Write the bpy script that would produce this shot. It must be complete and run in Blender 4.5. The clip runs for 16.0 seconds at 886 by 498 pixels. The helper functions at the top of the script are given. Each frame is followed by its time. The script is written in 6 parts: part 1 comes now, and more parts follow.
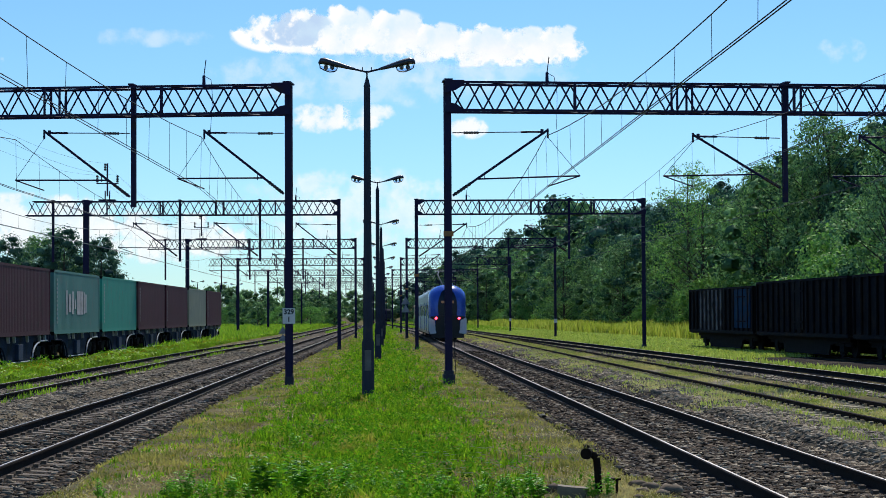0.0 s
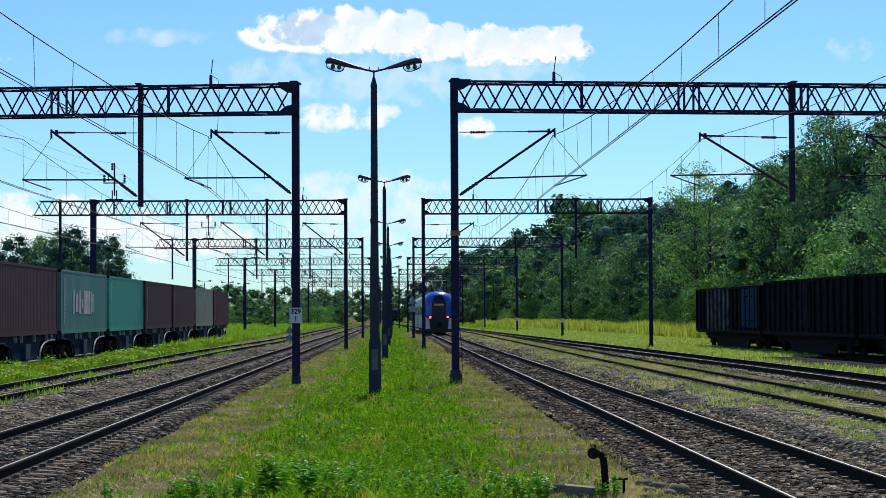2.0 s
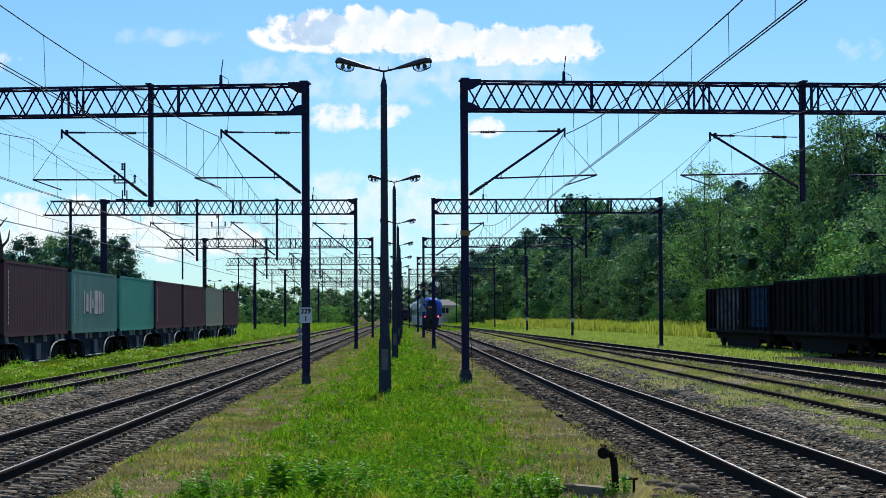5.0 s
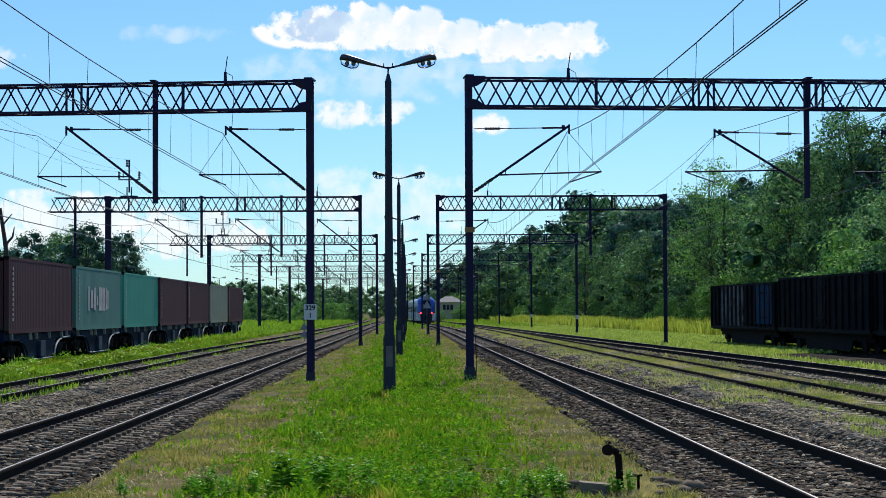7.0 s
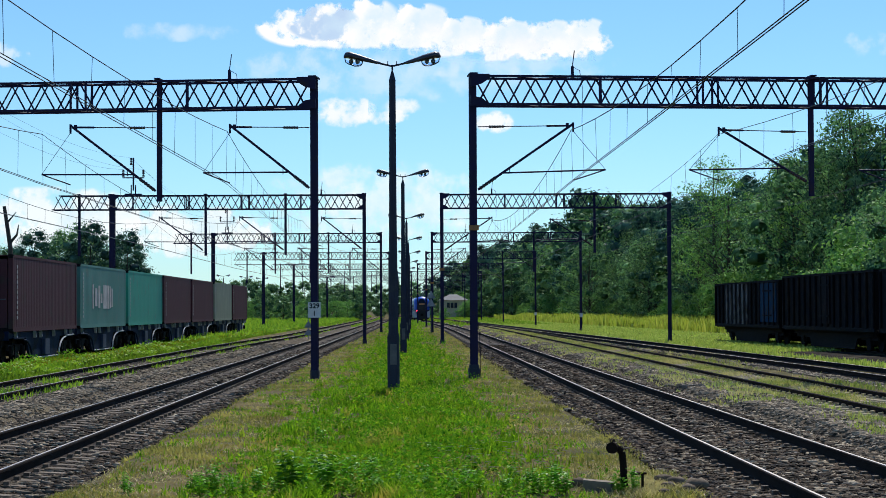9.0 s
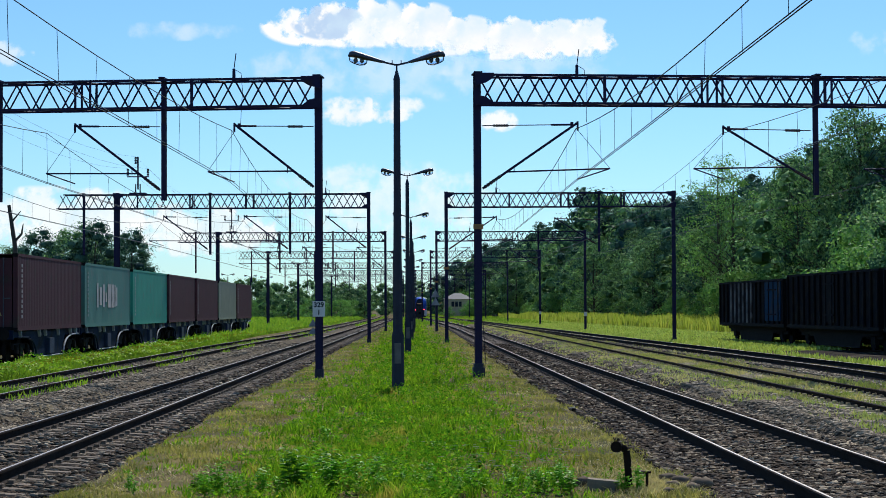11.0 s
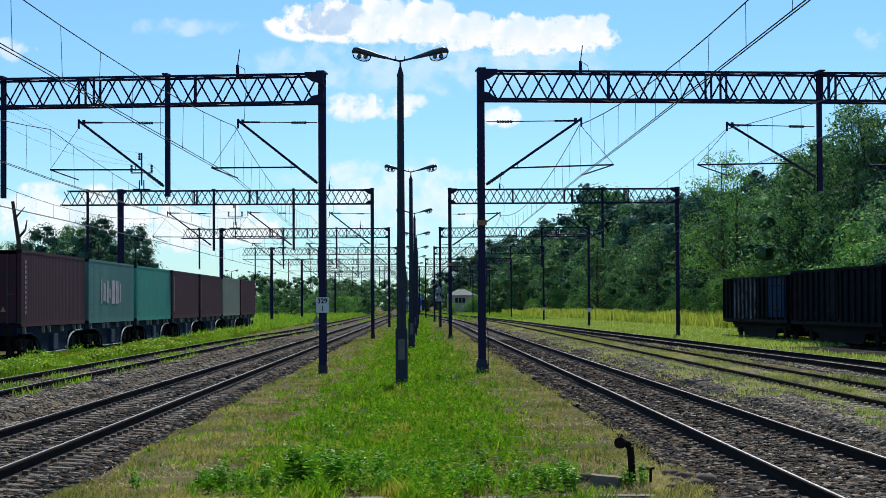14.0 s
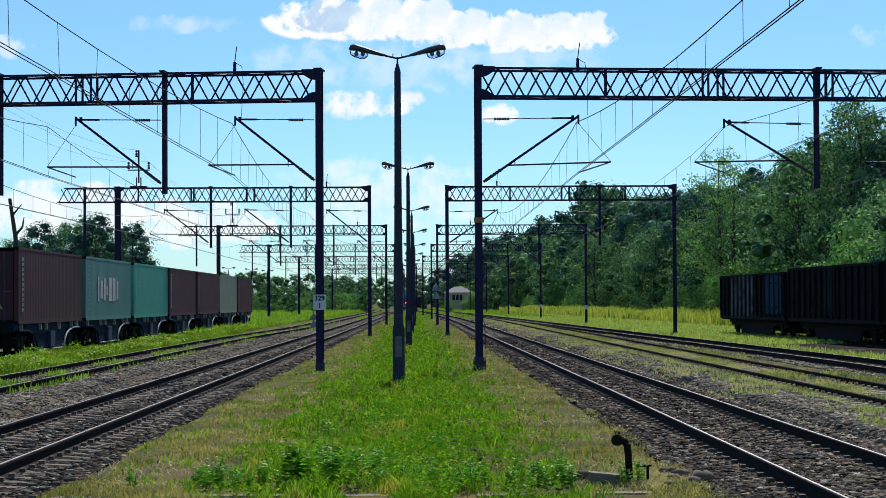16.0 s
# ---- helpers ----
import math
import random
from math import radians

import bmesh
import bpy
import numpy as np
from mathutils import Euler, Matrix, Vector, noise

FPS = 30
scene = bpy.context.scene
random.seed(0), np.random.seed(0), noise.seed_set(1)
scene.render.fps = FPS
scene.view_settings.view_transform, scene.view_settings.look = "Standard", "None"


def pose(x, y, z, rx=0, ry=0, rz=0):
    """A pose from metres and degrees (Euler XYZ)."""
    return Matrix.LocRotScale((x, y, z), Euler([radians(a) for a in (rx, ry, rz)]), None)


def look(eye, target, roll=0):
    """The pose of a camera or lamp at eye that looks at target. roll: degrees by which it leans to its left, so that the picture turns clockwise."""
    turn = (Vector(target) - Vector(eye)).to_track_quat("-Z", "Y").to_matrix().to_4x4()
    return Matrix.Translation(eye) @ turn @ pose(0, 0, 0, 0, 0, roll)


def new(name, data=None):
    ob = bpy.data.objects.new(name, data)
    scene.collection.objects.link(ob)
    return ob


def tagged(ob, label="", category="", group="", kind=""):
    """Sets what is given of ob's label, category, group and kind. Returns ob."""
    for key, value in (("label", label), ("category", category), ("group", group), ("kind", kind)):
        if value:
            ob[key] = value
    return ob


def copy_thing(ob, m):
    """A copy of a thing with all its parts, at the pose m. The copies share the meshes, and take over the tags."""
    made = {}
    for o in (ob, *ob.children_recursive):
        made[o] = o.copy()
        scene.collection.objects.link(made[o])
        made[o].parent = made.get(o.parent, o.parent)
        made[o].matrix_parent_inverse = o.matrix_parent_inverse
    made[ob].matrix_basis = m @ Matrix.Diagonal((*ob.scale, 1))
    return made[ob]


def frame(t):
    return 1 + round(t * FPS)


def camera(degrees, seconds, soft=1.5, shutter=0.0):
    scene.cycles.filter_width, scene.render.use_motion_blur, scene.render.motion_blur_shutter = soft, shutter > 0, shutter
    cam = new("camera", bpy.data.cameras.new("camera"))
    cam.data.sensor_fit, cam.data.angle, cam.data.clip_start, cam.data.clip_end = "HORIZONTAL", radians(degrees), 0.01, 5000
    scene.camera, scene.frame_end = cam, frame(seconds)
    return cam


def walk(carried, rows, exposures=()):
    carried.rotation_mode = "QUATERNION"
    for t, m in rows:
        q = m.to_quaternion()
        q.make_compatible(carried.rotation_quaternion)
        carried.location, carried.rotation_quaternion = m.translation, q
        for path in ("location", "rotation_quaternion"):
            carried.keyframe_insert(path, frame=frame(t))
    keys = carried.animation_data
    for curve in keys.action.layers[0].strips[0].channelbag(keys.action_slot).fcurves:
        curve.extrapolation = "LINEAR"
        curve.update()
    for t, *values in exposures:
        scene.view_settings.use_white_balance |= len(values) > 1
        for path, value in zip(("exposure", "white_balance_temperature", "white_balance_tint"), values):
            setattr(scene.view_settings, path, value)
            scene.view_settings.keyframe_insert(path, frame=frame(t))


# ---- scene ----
# World: y runs along the tracks, x to the right of them, ground near z = 0.
EYE = (0.0, 0.0, 1.85)
cam = camera(25.62, 16.0, soft=0.65)
AIM = [
    (0.0, 2.794, 5.264), (0.5, 2.707, 5.268), (1.0, 2.617, 5.264), (1.5, 2.533, 5.247),
    (2.0, 2.441, 5.238), (2.5, 2.351, 5.236), (3.0, 2.281, 5.236), (3.5, 2.206, 5.236),
    (4.0, 2.130, 5.236), (6.5, 1.713, 5.146), (7.0, 1.700, 5.064), (7.5, 1.620, 5.059),
    (8.0, 1.528, 5.050), (8.5, 1.484, 5.024), (9.0, 1.490, 4.963), (11.5, 1.235, 4.873),
    (12.0, 1.380, 4.754), (12.5, 1.380, 4.705), (13.0, 1.272, 4.713), (13.5, 1.180, 4.708),
    (14.0, 1.075, 4.710), (14.5, 0.986, 4.714), (15.0, 0.930, 4.708), (15.5, 1.052, 4.650),
    (16.0, 1.220, 4.569)]
walk(cam, [(t, look(EYE, (x, 100.0, z), -0.3)) for t, x, z in AIM])

# ---- light ----
SUN_AZ, SUN_EL = radians(13), radians(50)
world = bpy.data.worlds.new("sky")
scene.world = world
world.use_nodes = True
wn = world.node_tree.nodes
sky = wn.new("ShaderNodeTexSky")
sky.sky_type, sky.sun_disc = "NISHITA", False
sky.sun_elevation, sky.sun_rotation = SUN_EL, SUN_AZ
sky.air_density, sky.dust_density, sky.ozone_density = 1.0, 0.1, 3.0
tint = wn.new("ShaderNodeMix")
tint.data_type, tint.blend_type = "RGBA", "MULTIPLY"
tint.inputs["Factor"].default_value = 1.0
tint.inputs["B"].default_value = (0.59, 0.87, 1.11, 1)
world.node_tree.links.new(sky.outputs[0], tint.inputs["A"])
world.node_tree.links.new(tint.outputs["Result"], wn["Background"].inputs["Color"])
wn["Background"].inputs["Strength"].default_value = 0.113
sun = new("sun", bpy.data.lights.new("sun", "SUN"))
sun.data.energy, sun.data.angle, sun.data.color = 4.2, radians(0.53), (1.0, 0.95, 0.86)
sun_dir = Vector((math.sin(SUN_AZ) * math.cos(SUN_EL), math.cos(SUN_AZ) * math.cos(SUN_EL), math.sin(SUN_EL)))
sun.matrix_world = look(sun_dir * 300, (0, 0, 0))
scene.view_settings.exposure = 0.0


# ---- materials ----
def mat(name, a, b=None, rough=0.7, metal=0.0, scale=8.0, fine=60.0, bump=0.15, depth=0.01, spec=0.4,
        island=0.0, per_object=0.0, dirt=None, dirt_amount=0.0, dirt_scale=1.5, stretch=(1, 1, 1)):
    """A Principled material whose colour wanders between a and b at two scales, with dirt patches and fine relief."""
    m = bpy.data.materials.new(name)
    m.use_nodes = True
    n, ln = m.node_tree.nodes, m.node_tree.links
    p = n["Principled BSDF"]
    p.inputs["Roughness"].default_value, p.inputs["Metallic"].default_value = rough, metal
    p.inputs["Specular IOR Level"].default_value = spec
    b = b or tuple(c * 0.7 for c in a)
    co = n.new("ShaderNodeTexCoord")
    mp = n.new("ShaderNodeMapping")
    mp.inputs["Scale"].default_value = stretch
    ln.new(co.outputs["Object"], mp.inputs["Vector"])

    def nz(s, detail=5):
        t = n.new("ShaderNodeTexNoise")
        t.inputs["Scale"].default_value, t.inputs["Detail"].default_value = s, detail
        ln.new(mp.outputs[0], t.inputs["Vector"])
        return t.outputs["Fac"]

    def ramp(src, lo, hi):
        r = n.new("ShaderNodeMapRange")
        r.inputs["From Min"].default_value, r.inputs["From Max"].default_value = lo, hi
        ln.new(src, r.inputs["Value"])
        return r.outputs["Result"]

    def mix(fac, ca, cb, blend="MIX"):
        x = n.new("ShaderNodeMix")
        x.data_type, x.blend_type = "RGBA", blend
        for key, v in (("Factor", fac), ("A", ca), ("B", cb)):
            if isinstance(v, bpy.types.NodeSocket):
                ln.new(v, x.inputs[key])
            elif isinstance(v, tuple):
                x.inputs[key].default_value = (*v[:3], 1)
            else:
                x.inputs[key].default_value = v
        return x.outputs["Result"]

    col = mix(ramp(nz(scale), 0.3, 0.7), a, b)
    grain = ramp(nz(fine, 3), 0.25, 0.75)
    g = mix(0.25, col, mix(grain, (0.25, 0.25, 0.25), (1.0, 1.0, 1.0)), "MULTIPLY")
    if island or per_object:
        src = n.new("ShaderNodeNewGeometry").outputs["Random Per Island"] if island else n.new("ShaderNodeObjectInfo").outputs["Random"]
        k = island or per_object
        h = n.new("ShaderNodeHueSaturation")
        ln.new(ramp(src, 0, 1), h.inputs["Value"])
        h.inputs["Value"].links[0].from_node.inputs["To Min"].default_value = 1 - k
        h.inputs["Value"].links[0].from_node.inputs["To Max"].default_value = 1 + k
        ln.new(g, h.inputs["Color"])
        g = h.outputs["Color"]
    if dirt:
        g = mix(ramp(nz(dirt_scale, 6), 0.62 - 0.3 * dirt_amount, 0.8 - 0.3 * dirt_amount), g, dirt)
    ln.new(g, p.inputs["Base Color"])
    ro = n.new("ShaderNodeMapRange")
    ro.inputs["To Min"].default_value, ro.inputs["To Max"].default_value = max(0.03, rough - 0.12), min(1, rough + 0.12)
    ln.new(grain, ro.inputs["Value"])
    ln.new(ro.outputs["Result"], p.inputs["Roughness"])
    if bump:
        bp = n.new("ShaderNodeBump")
        bp.inputs["Strength"].default_value, bp.inputs["Distance"].default_value = bump, depth
        ln.new(nz(fine * 0.7, 4), bp.inputs["Height"])
        ln.new(bp.outputs[0], p.inputs["Normal"])
    return m


def leaf_mat(name, a, b, dry=None, patch=0.3, through_light=0.45, spread=0.35, gloss=0.08, dry_lo=0.5, dry_hi=0.62):
    """Leaves and blades: diffuse, with light coming through, varied by island and by patches over the place."""
    m = bpy.data.materials.new(name)
    m.use_nodes = True
    n, ln = m.node_tree.nodes, m.node_tree.links
    n.remove(n["Principled BSDF"])
    geo = n.new("ShaderNodeNewGeometry")
    mixc = n.new("ShaderNodeMix")
    mixc.data_type = "RGBA"
    mixc.inputs["A"].default_value, mixc.inputs["B"].default_value = (*a, 1), (*b, 1)
    ln.new(geo.outputs["Random Per Island"], mixc.inputs["Factor"])
    col = mixc.outputs["Result"]
    t = n.new("ShaderNodeTexNoise")
    t.inputs["Scale"].default_value, t.inputs["Detail"].default_value = patch, 5
    ln.new(geo.outputs["Position"], t.inputs["Vector"])
    if dry:
        r = n.new("ShaderNodeMapRange")
        r.inputs["From Min"].default_value, r.inputs["From Max"].default_value = dry_lo, dry_hi
        ln.new(t.outputs["Fac"], r.inputs["Value"])
        x = n.new("ShaderNodeMix")
        x.data_type = "RGBA"
        x.inputs["B"].default_value = (*dry, 1)
        ln.new(r.outputs["Result"], x.inputs["Factor"])
        ln.new(col, x.inputs["A"])
        col = x.outputs["Result"]
    h = n.new("ShaderNodeHueSaturation")
    v = n.new("ShaderNodeMapRange")
    v.inputs["From Min"].default_value, v.inputs["From Max"].default_value = 0.3, 0.7
    v.inputs["To Min"].default_value, v.inputs["To Max"].default_value = 1 - spread, 1 + spread
    obj = n.new("ShaderNodeObjectInfo")
    ad = n.new("ShaderNodeMath")
    ad.operation = "MULTIPLY_ADD"
    ad.inputs[1].default_value = 0.3
    ln.new(obj.outputs["Random"], ad.inputs[0])
    ln.new(t.outputs["Fac"], ad.inputs[2])
    ln.new(ad.outputs[0], v.inputs["Value"])
    ln.new(v.outputs["Result"], h.inputs["Value"])
    ln.new(col, h.inputs["Color"])
    d, tr, gl = n.new("ShaderNodeBsdfDiffuse"), n.new("ShaderNodeBsdfTranslucent"), n.new("ShaderNodeBsdfGlossy")
    gl.inputs["Roughness"].default_value = 0.45
    warm = n.new("ShaderNodeMix")
    warm.data_type, warm.blend_type = "RGBA", "MULTIPLY"
    warm.inputs["Factor"].default_value = 1
    warm.inputs["B"].default_value = (0.92, 1.08, 0.72, 1)
    ln.new(h.outputs[0], warm.inputs["A"])
    ln.new(h.outputs[0], d.inputs["Color"])
    ln.new(warm.outputs["Result"], tr.inputs["Color"])
    m1, m2 = n.new("ShaderNodeMixShader"), n.new("ShaderNodeMixShader")
    m1.inputs[0].default_value, m2.inputs[0].default_value = through_light, gloss
    ln.new(d.outputs[0], m1.inputs[1]), ln.new(tr.outputs[0], m1.inputs[2])
    ln.new(m1.outputs[0], m2.inputs[1]), ln.new(gl.outputs[0], m2.inputs[2])
    ln.new(m2.outputs[0], n["Material Output"].inputs["Surface"])
    return m


def glow_mat(name, color, strength):
    m = bpy.data.materials.new(name)
    m.use_nodes = True
    p = m.node_tree.nodes["Principled BSDF"]
    p.inputs["Base Color"].default_value = p.inputs["Emission Color"].default_value = (*color, 1)
    p.inputs["Emission Strength"].default_value = strength
    return m


M = {}
M["steel"] = mat("weathered_dark_steel", (0.015, 0.013, 0.062), (0.02, 0.016, 0.046), 0.6, 0.1, 3, 40, 0.2, 0.004, spec=0.2, dirt=(0.035, 0.02, 0.016), dirt_amount=0.1, dirt_scale=2)
M["wire"] = mat("dark_wire", (0.02, 0.02, 0.022), None, 0.5, 0.6, 5, 40, 0)
M["porcelain"] = mat("brown_porcelain", (0.05, 0.022, 0.015), None, 0.25, 0, 5, 30, 0.05)
M["concrete"] = mat("grey_concrete", (0.3, 0.24, 0.17), (0.17, 0.135, 0.095), 0.9, 0, 2.5, 45, 0.4, 0.006, dirt=(0.07, 0.07, 0.06), dirt_amount=0.3)
M["pole"] = mat("dark_grey_post", (0.026, 0.034, 0.06), (0.017, 0.021, 0.04), 0.65, 0.1, 2, 35, 0.25, 0.004, dirt=(0.055, 0.055, 0.052), dirt_amount=0.2)
M["sleeper"] = mat("sleeper_concrete", (0.22, 0.17, 0.12), (0.1, 0.074, 0.052), 0.9, 0, 3, 50, 0.4, 0.006, per_object=0.25, dirt=(0.08, 0.06, 0.045), dirt_amount=0.35, dirt_scale=3)
M["timber"] = mat("sleeper_timber", (0.45, 0.37, 0.22), (0.28, 0.22, 0.13), 0.9, 0, 3, 50, 0.4, 0.006, per_object=0.25, stretch=(0.3, 2, 1))
M["rail"] = mat("rusty_rail", (0.014, 0.009, 0.007), (0.024, 0.015, 0.011), 0.85, 0.0, 4, 60, 0.3, 0.003, spec=0.08)
M["railtop"] = mat("polished_rail_head", (0.4, 0.36, 0.33), (0.27, 0.24, 0.21), 0.5, 0.8, 2, 50, 0.05, 0.001, stretch=(1, 0.05, 1))
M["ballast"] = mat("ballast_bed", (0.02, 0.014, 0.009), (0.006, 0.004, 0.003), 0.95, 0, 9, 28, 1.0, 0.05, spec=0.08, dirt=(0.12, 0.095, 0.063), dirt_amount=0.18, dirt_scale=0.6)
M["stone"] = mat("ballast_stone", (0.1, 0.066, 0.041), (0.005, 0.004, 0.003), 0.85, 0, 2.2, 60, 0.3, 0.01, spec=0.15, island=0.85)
M["fieldstone"] = mat("field_stone", (0.24, 0.185, 0.13), (0.1, 0.075, 0.052), 0.9, 0, 6, 60, 0.4, 0.01, spec=0.1, per_object=0.25)
M["ground"] = mat("grassy_soil", (0.06, 0.06, 0.015), (0.14, 0.105, 0.04), 0.95, 0, 0.55, 14, 0.8, 0.05, spec=0.1, dirt=(0.22, 0.175, 0.055), dirt_amount=0.34, dirt_scale=0.5)
M["grass"] = leaf_mat("grass_blades", (0.045, 0.14, 0.006), (0.25, 0.37, 0.018), dry=(0.34, 0.26, 0.06), patch=1.1, gloss=0.008, through_light=0.5, dry_lo=0.57, dry_hi=0.68, spread=0.5)
M["drygrass"] = leaf_mat("dry_grass_blades", (0.17, 0.18, 0.035), (0.38, 0.3, 0.12), dry=(0.4, 0.31, 0.11), gloss=0.005, patch=0.7, dry_lo=0.45, dry_hi=0.65)
M["tallgrass"] = leaf_mat("tall_yellow_grass", (0.26, 0.31, 0.04), (0.4, 0.38, 0.085), patch=0.1, through_light=0.5, gloss=0.02)
M["verge"] = leaf_mat("verge_weeds", (0.14, 0.28, 0.022), (0.3, 0.39, 0.04), patch=0.3, gloss=0.02)
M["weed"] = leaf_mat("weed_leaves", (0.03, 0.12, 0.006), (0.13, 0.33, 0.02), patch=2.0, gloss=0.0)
M["darkweed"] = leaf_mat("dark_weed_leaves", (0.05, 0.19, 0.01), (0.2, 0.44, 0.03), patch=3.0, gloss=0.03, through_light=0.5)
M["straw"] = leaf_mat("dead_straw", (0.4, 0.3, 0.14), (0.55, 0.44, 0.24), patch=1.0, gloss=0.02)
M["trackgrass"] = leaf_mat("dry_track_grass", (0.24, 0.31, 0.05), (0.46, 0.43, 0.15), dry=(0.48, 0.39, 0.19), patch=0.5, gloss=0.02, dry_lo=0.45, dry_hi=0.6)
M["mown"] = leaf_mat("mown_grass", (0.25, 0.34, 0.055), (0.48, 0.49, 0.14), patch=0.2, gloss=0.02)
M["gravel"] = mat("pale_gravel", (0.15, 0.12, 0.083), (0.07, 0.054, 0.037), 0.95, 0, 5, 28, 1.0, 0.05, spec=0.08, dirt=(0.2, 0.165, 0.1), dirt_amount=0.3, dirt_scale=0.5)
M["palestone"] = mat("pale_gravel_stone", (0.36, 0.3, 0.215), (0.1, 0.078, 0.054), 0.9, 0, 1.2, 60, 0.3, 0.01, spec=0.12, island=0.7)
M["umbel"] = mat("white_petals", (0.75, 0.76, 0.68), (0.6, 0.62, 0.5), 0.7, 0, 5, 40, 0)
M["petal"] = mat("yellow_petals", (0.75, 0.6, 0.05), None, 0.7, 0, 5, 40, 0)
# A and B: tones spread wide, so their colour also carries sunlit highlights
M["leafA"] = leaf_mat("leaves_deep_green", (0.012, 0.042, 0.042), (0.1, 0.2, 0.125), patch=0.25, through_light=0.24, gloss=0.015, spread=0.5)
M["leafB"] = leaf_mat("leaves_mid_green", (0.022, 0.072, 0.036), (0.225, 0.37, 0.15), patch=0.35, through_light=0.28, gloss=0.015, spread=0.55)
M["leafC"] = leaf_mat("leaves_light_green", (0.07, 0.19, 0.05), (0.23, 0.38, 0.105), patch=0.3, through_light=0.34, gloss=0.015, spread=0.45)
M["bark"] = mat("bark", (0.09, 0.075, 0.06), (0.05, 0.042, 0.035), 0.95, 0, 4, 30, 0.6, 0.02, stretch=(1, 1, 0.2))


# ---- builders ----
class Shape:
    """Collects boxes, bars and lofts into one mesh."""

    def __init__(self):
        self.v, self.f = [], []

    def add(self, verts, faces):
        o = len(self.v)
        self.v += [tuple(p) for p in verts]
        self.f += [tuple(i + o for i in q) for q in faces]
        return self

    def box(self, c, s, chamfer=0.0, m=None):
        x, y, z = (k / 2 for k in s)
        if chamfer:
            h = min(chamfer, x * 0.9, y * 0.9)
            ring = [(-x + h, -y), (x - h, -y), (x, -y + h), (x, y - h), (x - h, y), (-x + h, y), (-x, y - h), (-x, -y + h)]
            pts = [(a, b, -z) for a, b in ring] + [(a, b, z) for a, b in ring]
            faces = [tuple(range(7, -1, -1)), tuple(range(8, 16))] + [(i, (i + 1) % 8, (i + 1) % 8 + 8, i + 8) for i in range(8)]
        else:
            pts = [(-x, -y, -z), (x, -y, -z), (x, y, -z), (-x, y, -z), (-x, -y, z), (x, -y, z), (x, y, z), (-x, y, z)]
            faces = [(3, 2, 1, 0), (4, 5, 6, 7), (0, 1, 5, 4), (1, 2, 6, 5), (2, 3, 7, 6), (3, 0, 4, 7)]
        pts = [Vector(p) for p in pts]
        if m:
            pts = [m @ p for p in pts]
        return self.add([p + Vector(c) for p in pts], faces)

    def bar(self, a, b, r, r2=None, n=6, cap=True):
        """A round bar from a to b, tapering from r to r2."""
        a, b = Vector(a), Vector(b)
        r2 = r if r2 is None else r2
        d = (b - a).normalized()
        u = d.orthogonal().normalized() if abs(d.z) < 0.99 else Vector((1, 0, 0))
        u = (u - d * u.dot(d)).normalized()
        w = d.cross(u)
        ang = [2 * math.pi * (i + 0.5) / n for i in range(n)]
        pts = [a + (u * math.cos(t) + w * math.sin(t)) * r for t in ang] + [b + (u * math.cos(t) + w * math.sin(t)) * r2 for t in ang]
        faces = [(i, (i + 1) % n, (i + 1) % n + n, i + n) for i in range(n)]
        if cap:
            faces += [tuple(range(n - 1, -1, -1)), tuple(range(n, 2 * n))]
        return self.add(pts, faces)

    def line(self, pts, r, n=4):
        for a, b in zip(pts[:-1], pts[1:]):
            self.bar(a, b, r, n=n, cap=False)
        return self

    def loft(self, rings, close=True):
        """Skins rings of equal length; caps both ends."""
        k = len(rings[0])
        pts = [p for ring in rings for p in ring]
        faces = [(j * k + i, j * k + (i + 1) % k, (j + 1) * k + (i + 1) % k, (j + 1) * k + i) for j in range(len(rings) - 1) for i in range(k)]
        if close:
            faces += [tuple(range(k - 1, -1, -1)), tuple(range((len(rings) - 1) * k, len(rings) * k))]
        return self.add(pts, faces)

    def lathe(self, c, prof, n=12, axis="z"):
        rings = []
        for r, h in prof:
            ring = []
            for i in range(n):
                t = 2 * math.pi * i / n
                p = (r * math.cos(t), r * math.sin(t), h)
                p = {"z": p, "x": (h, p[0], p[1]), "y": (p[1], h, p[0])}[axis]
                ring.append(Vector(c) + Vector(p))
            rings.append(ring)
        return self.loft(rings)


def part(name, shape, material, parent=None, label="", smooth=False, at=None):
    """Links a shape as one mesh object under a thing or a part."""
    me = bpy.data.meshes.new(name)
    me.from_pydata(shape.v, [], shape.f)
    bm = bmesh.new()
    bm.from_mesh(me)
    bmesh.ops.recalc_face_normals(bm, faces=bm.faces)
    bm.to_mesh(me)
    bm.free()
    me.materials.append(material)
    if smooth:
        me.shade_smooth()
    ob = new(name, me)
    if parent:
        ob.parent = parent
    if at is not None:
        ob.matrix_basis = at
    if label:
        ob["label"] = label
    return ob


def thing(name, label, category, at, group="", kind=""):
    ob = new(name)
    ob.empty_display_size = 0.3
    ob.matrix_basis = at
    return tagged(ob, label, category, group, kind)


def bulk(name, verts, faces, material, label, category, kind="stuff", parent=None):
    """One mesh of very many pieces from numpy arrays."""
    me = bpy.data.meshes.new(name)
    me.from_pydata(verts, [], faces) if isinstance(verts, list) else fast_mesh(me, verts, faces)
    me.materials.append(material)
    ob = new(name, me)
    if parent:
        ob.parent = parent
        ob["kind"] = kind
        return ob
    return tagged(ob, label, category, "", kind)


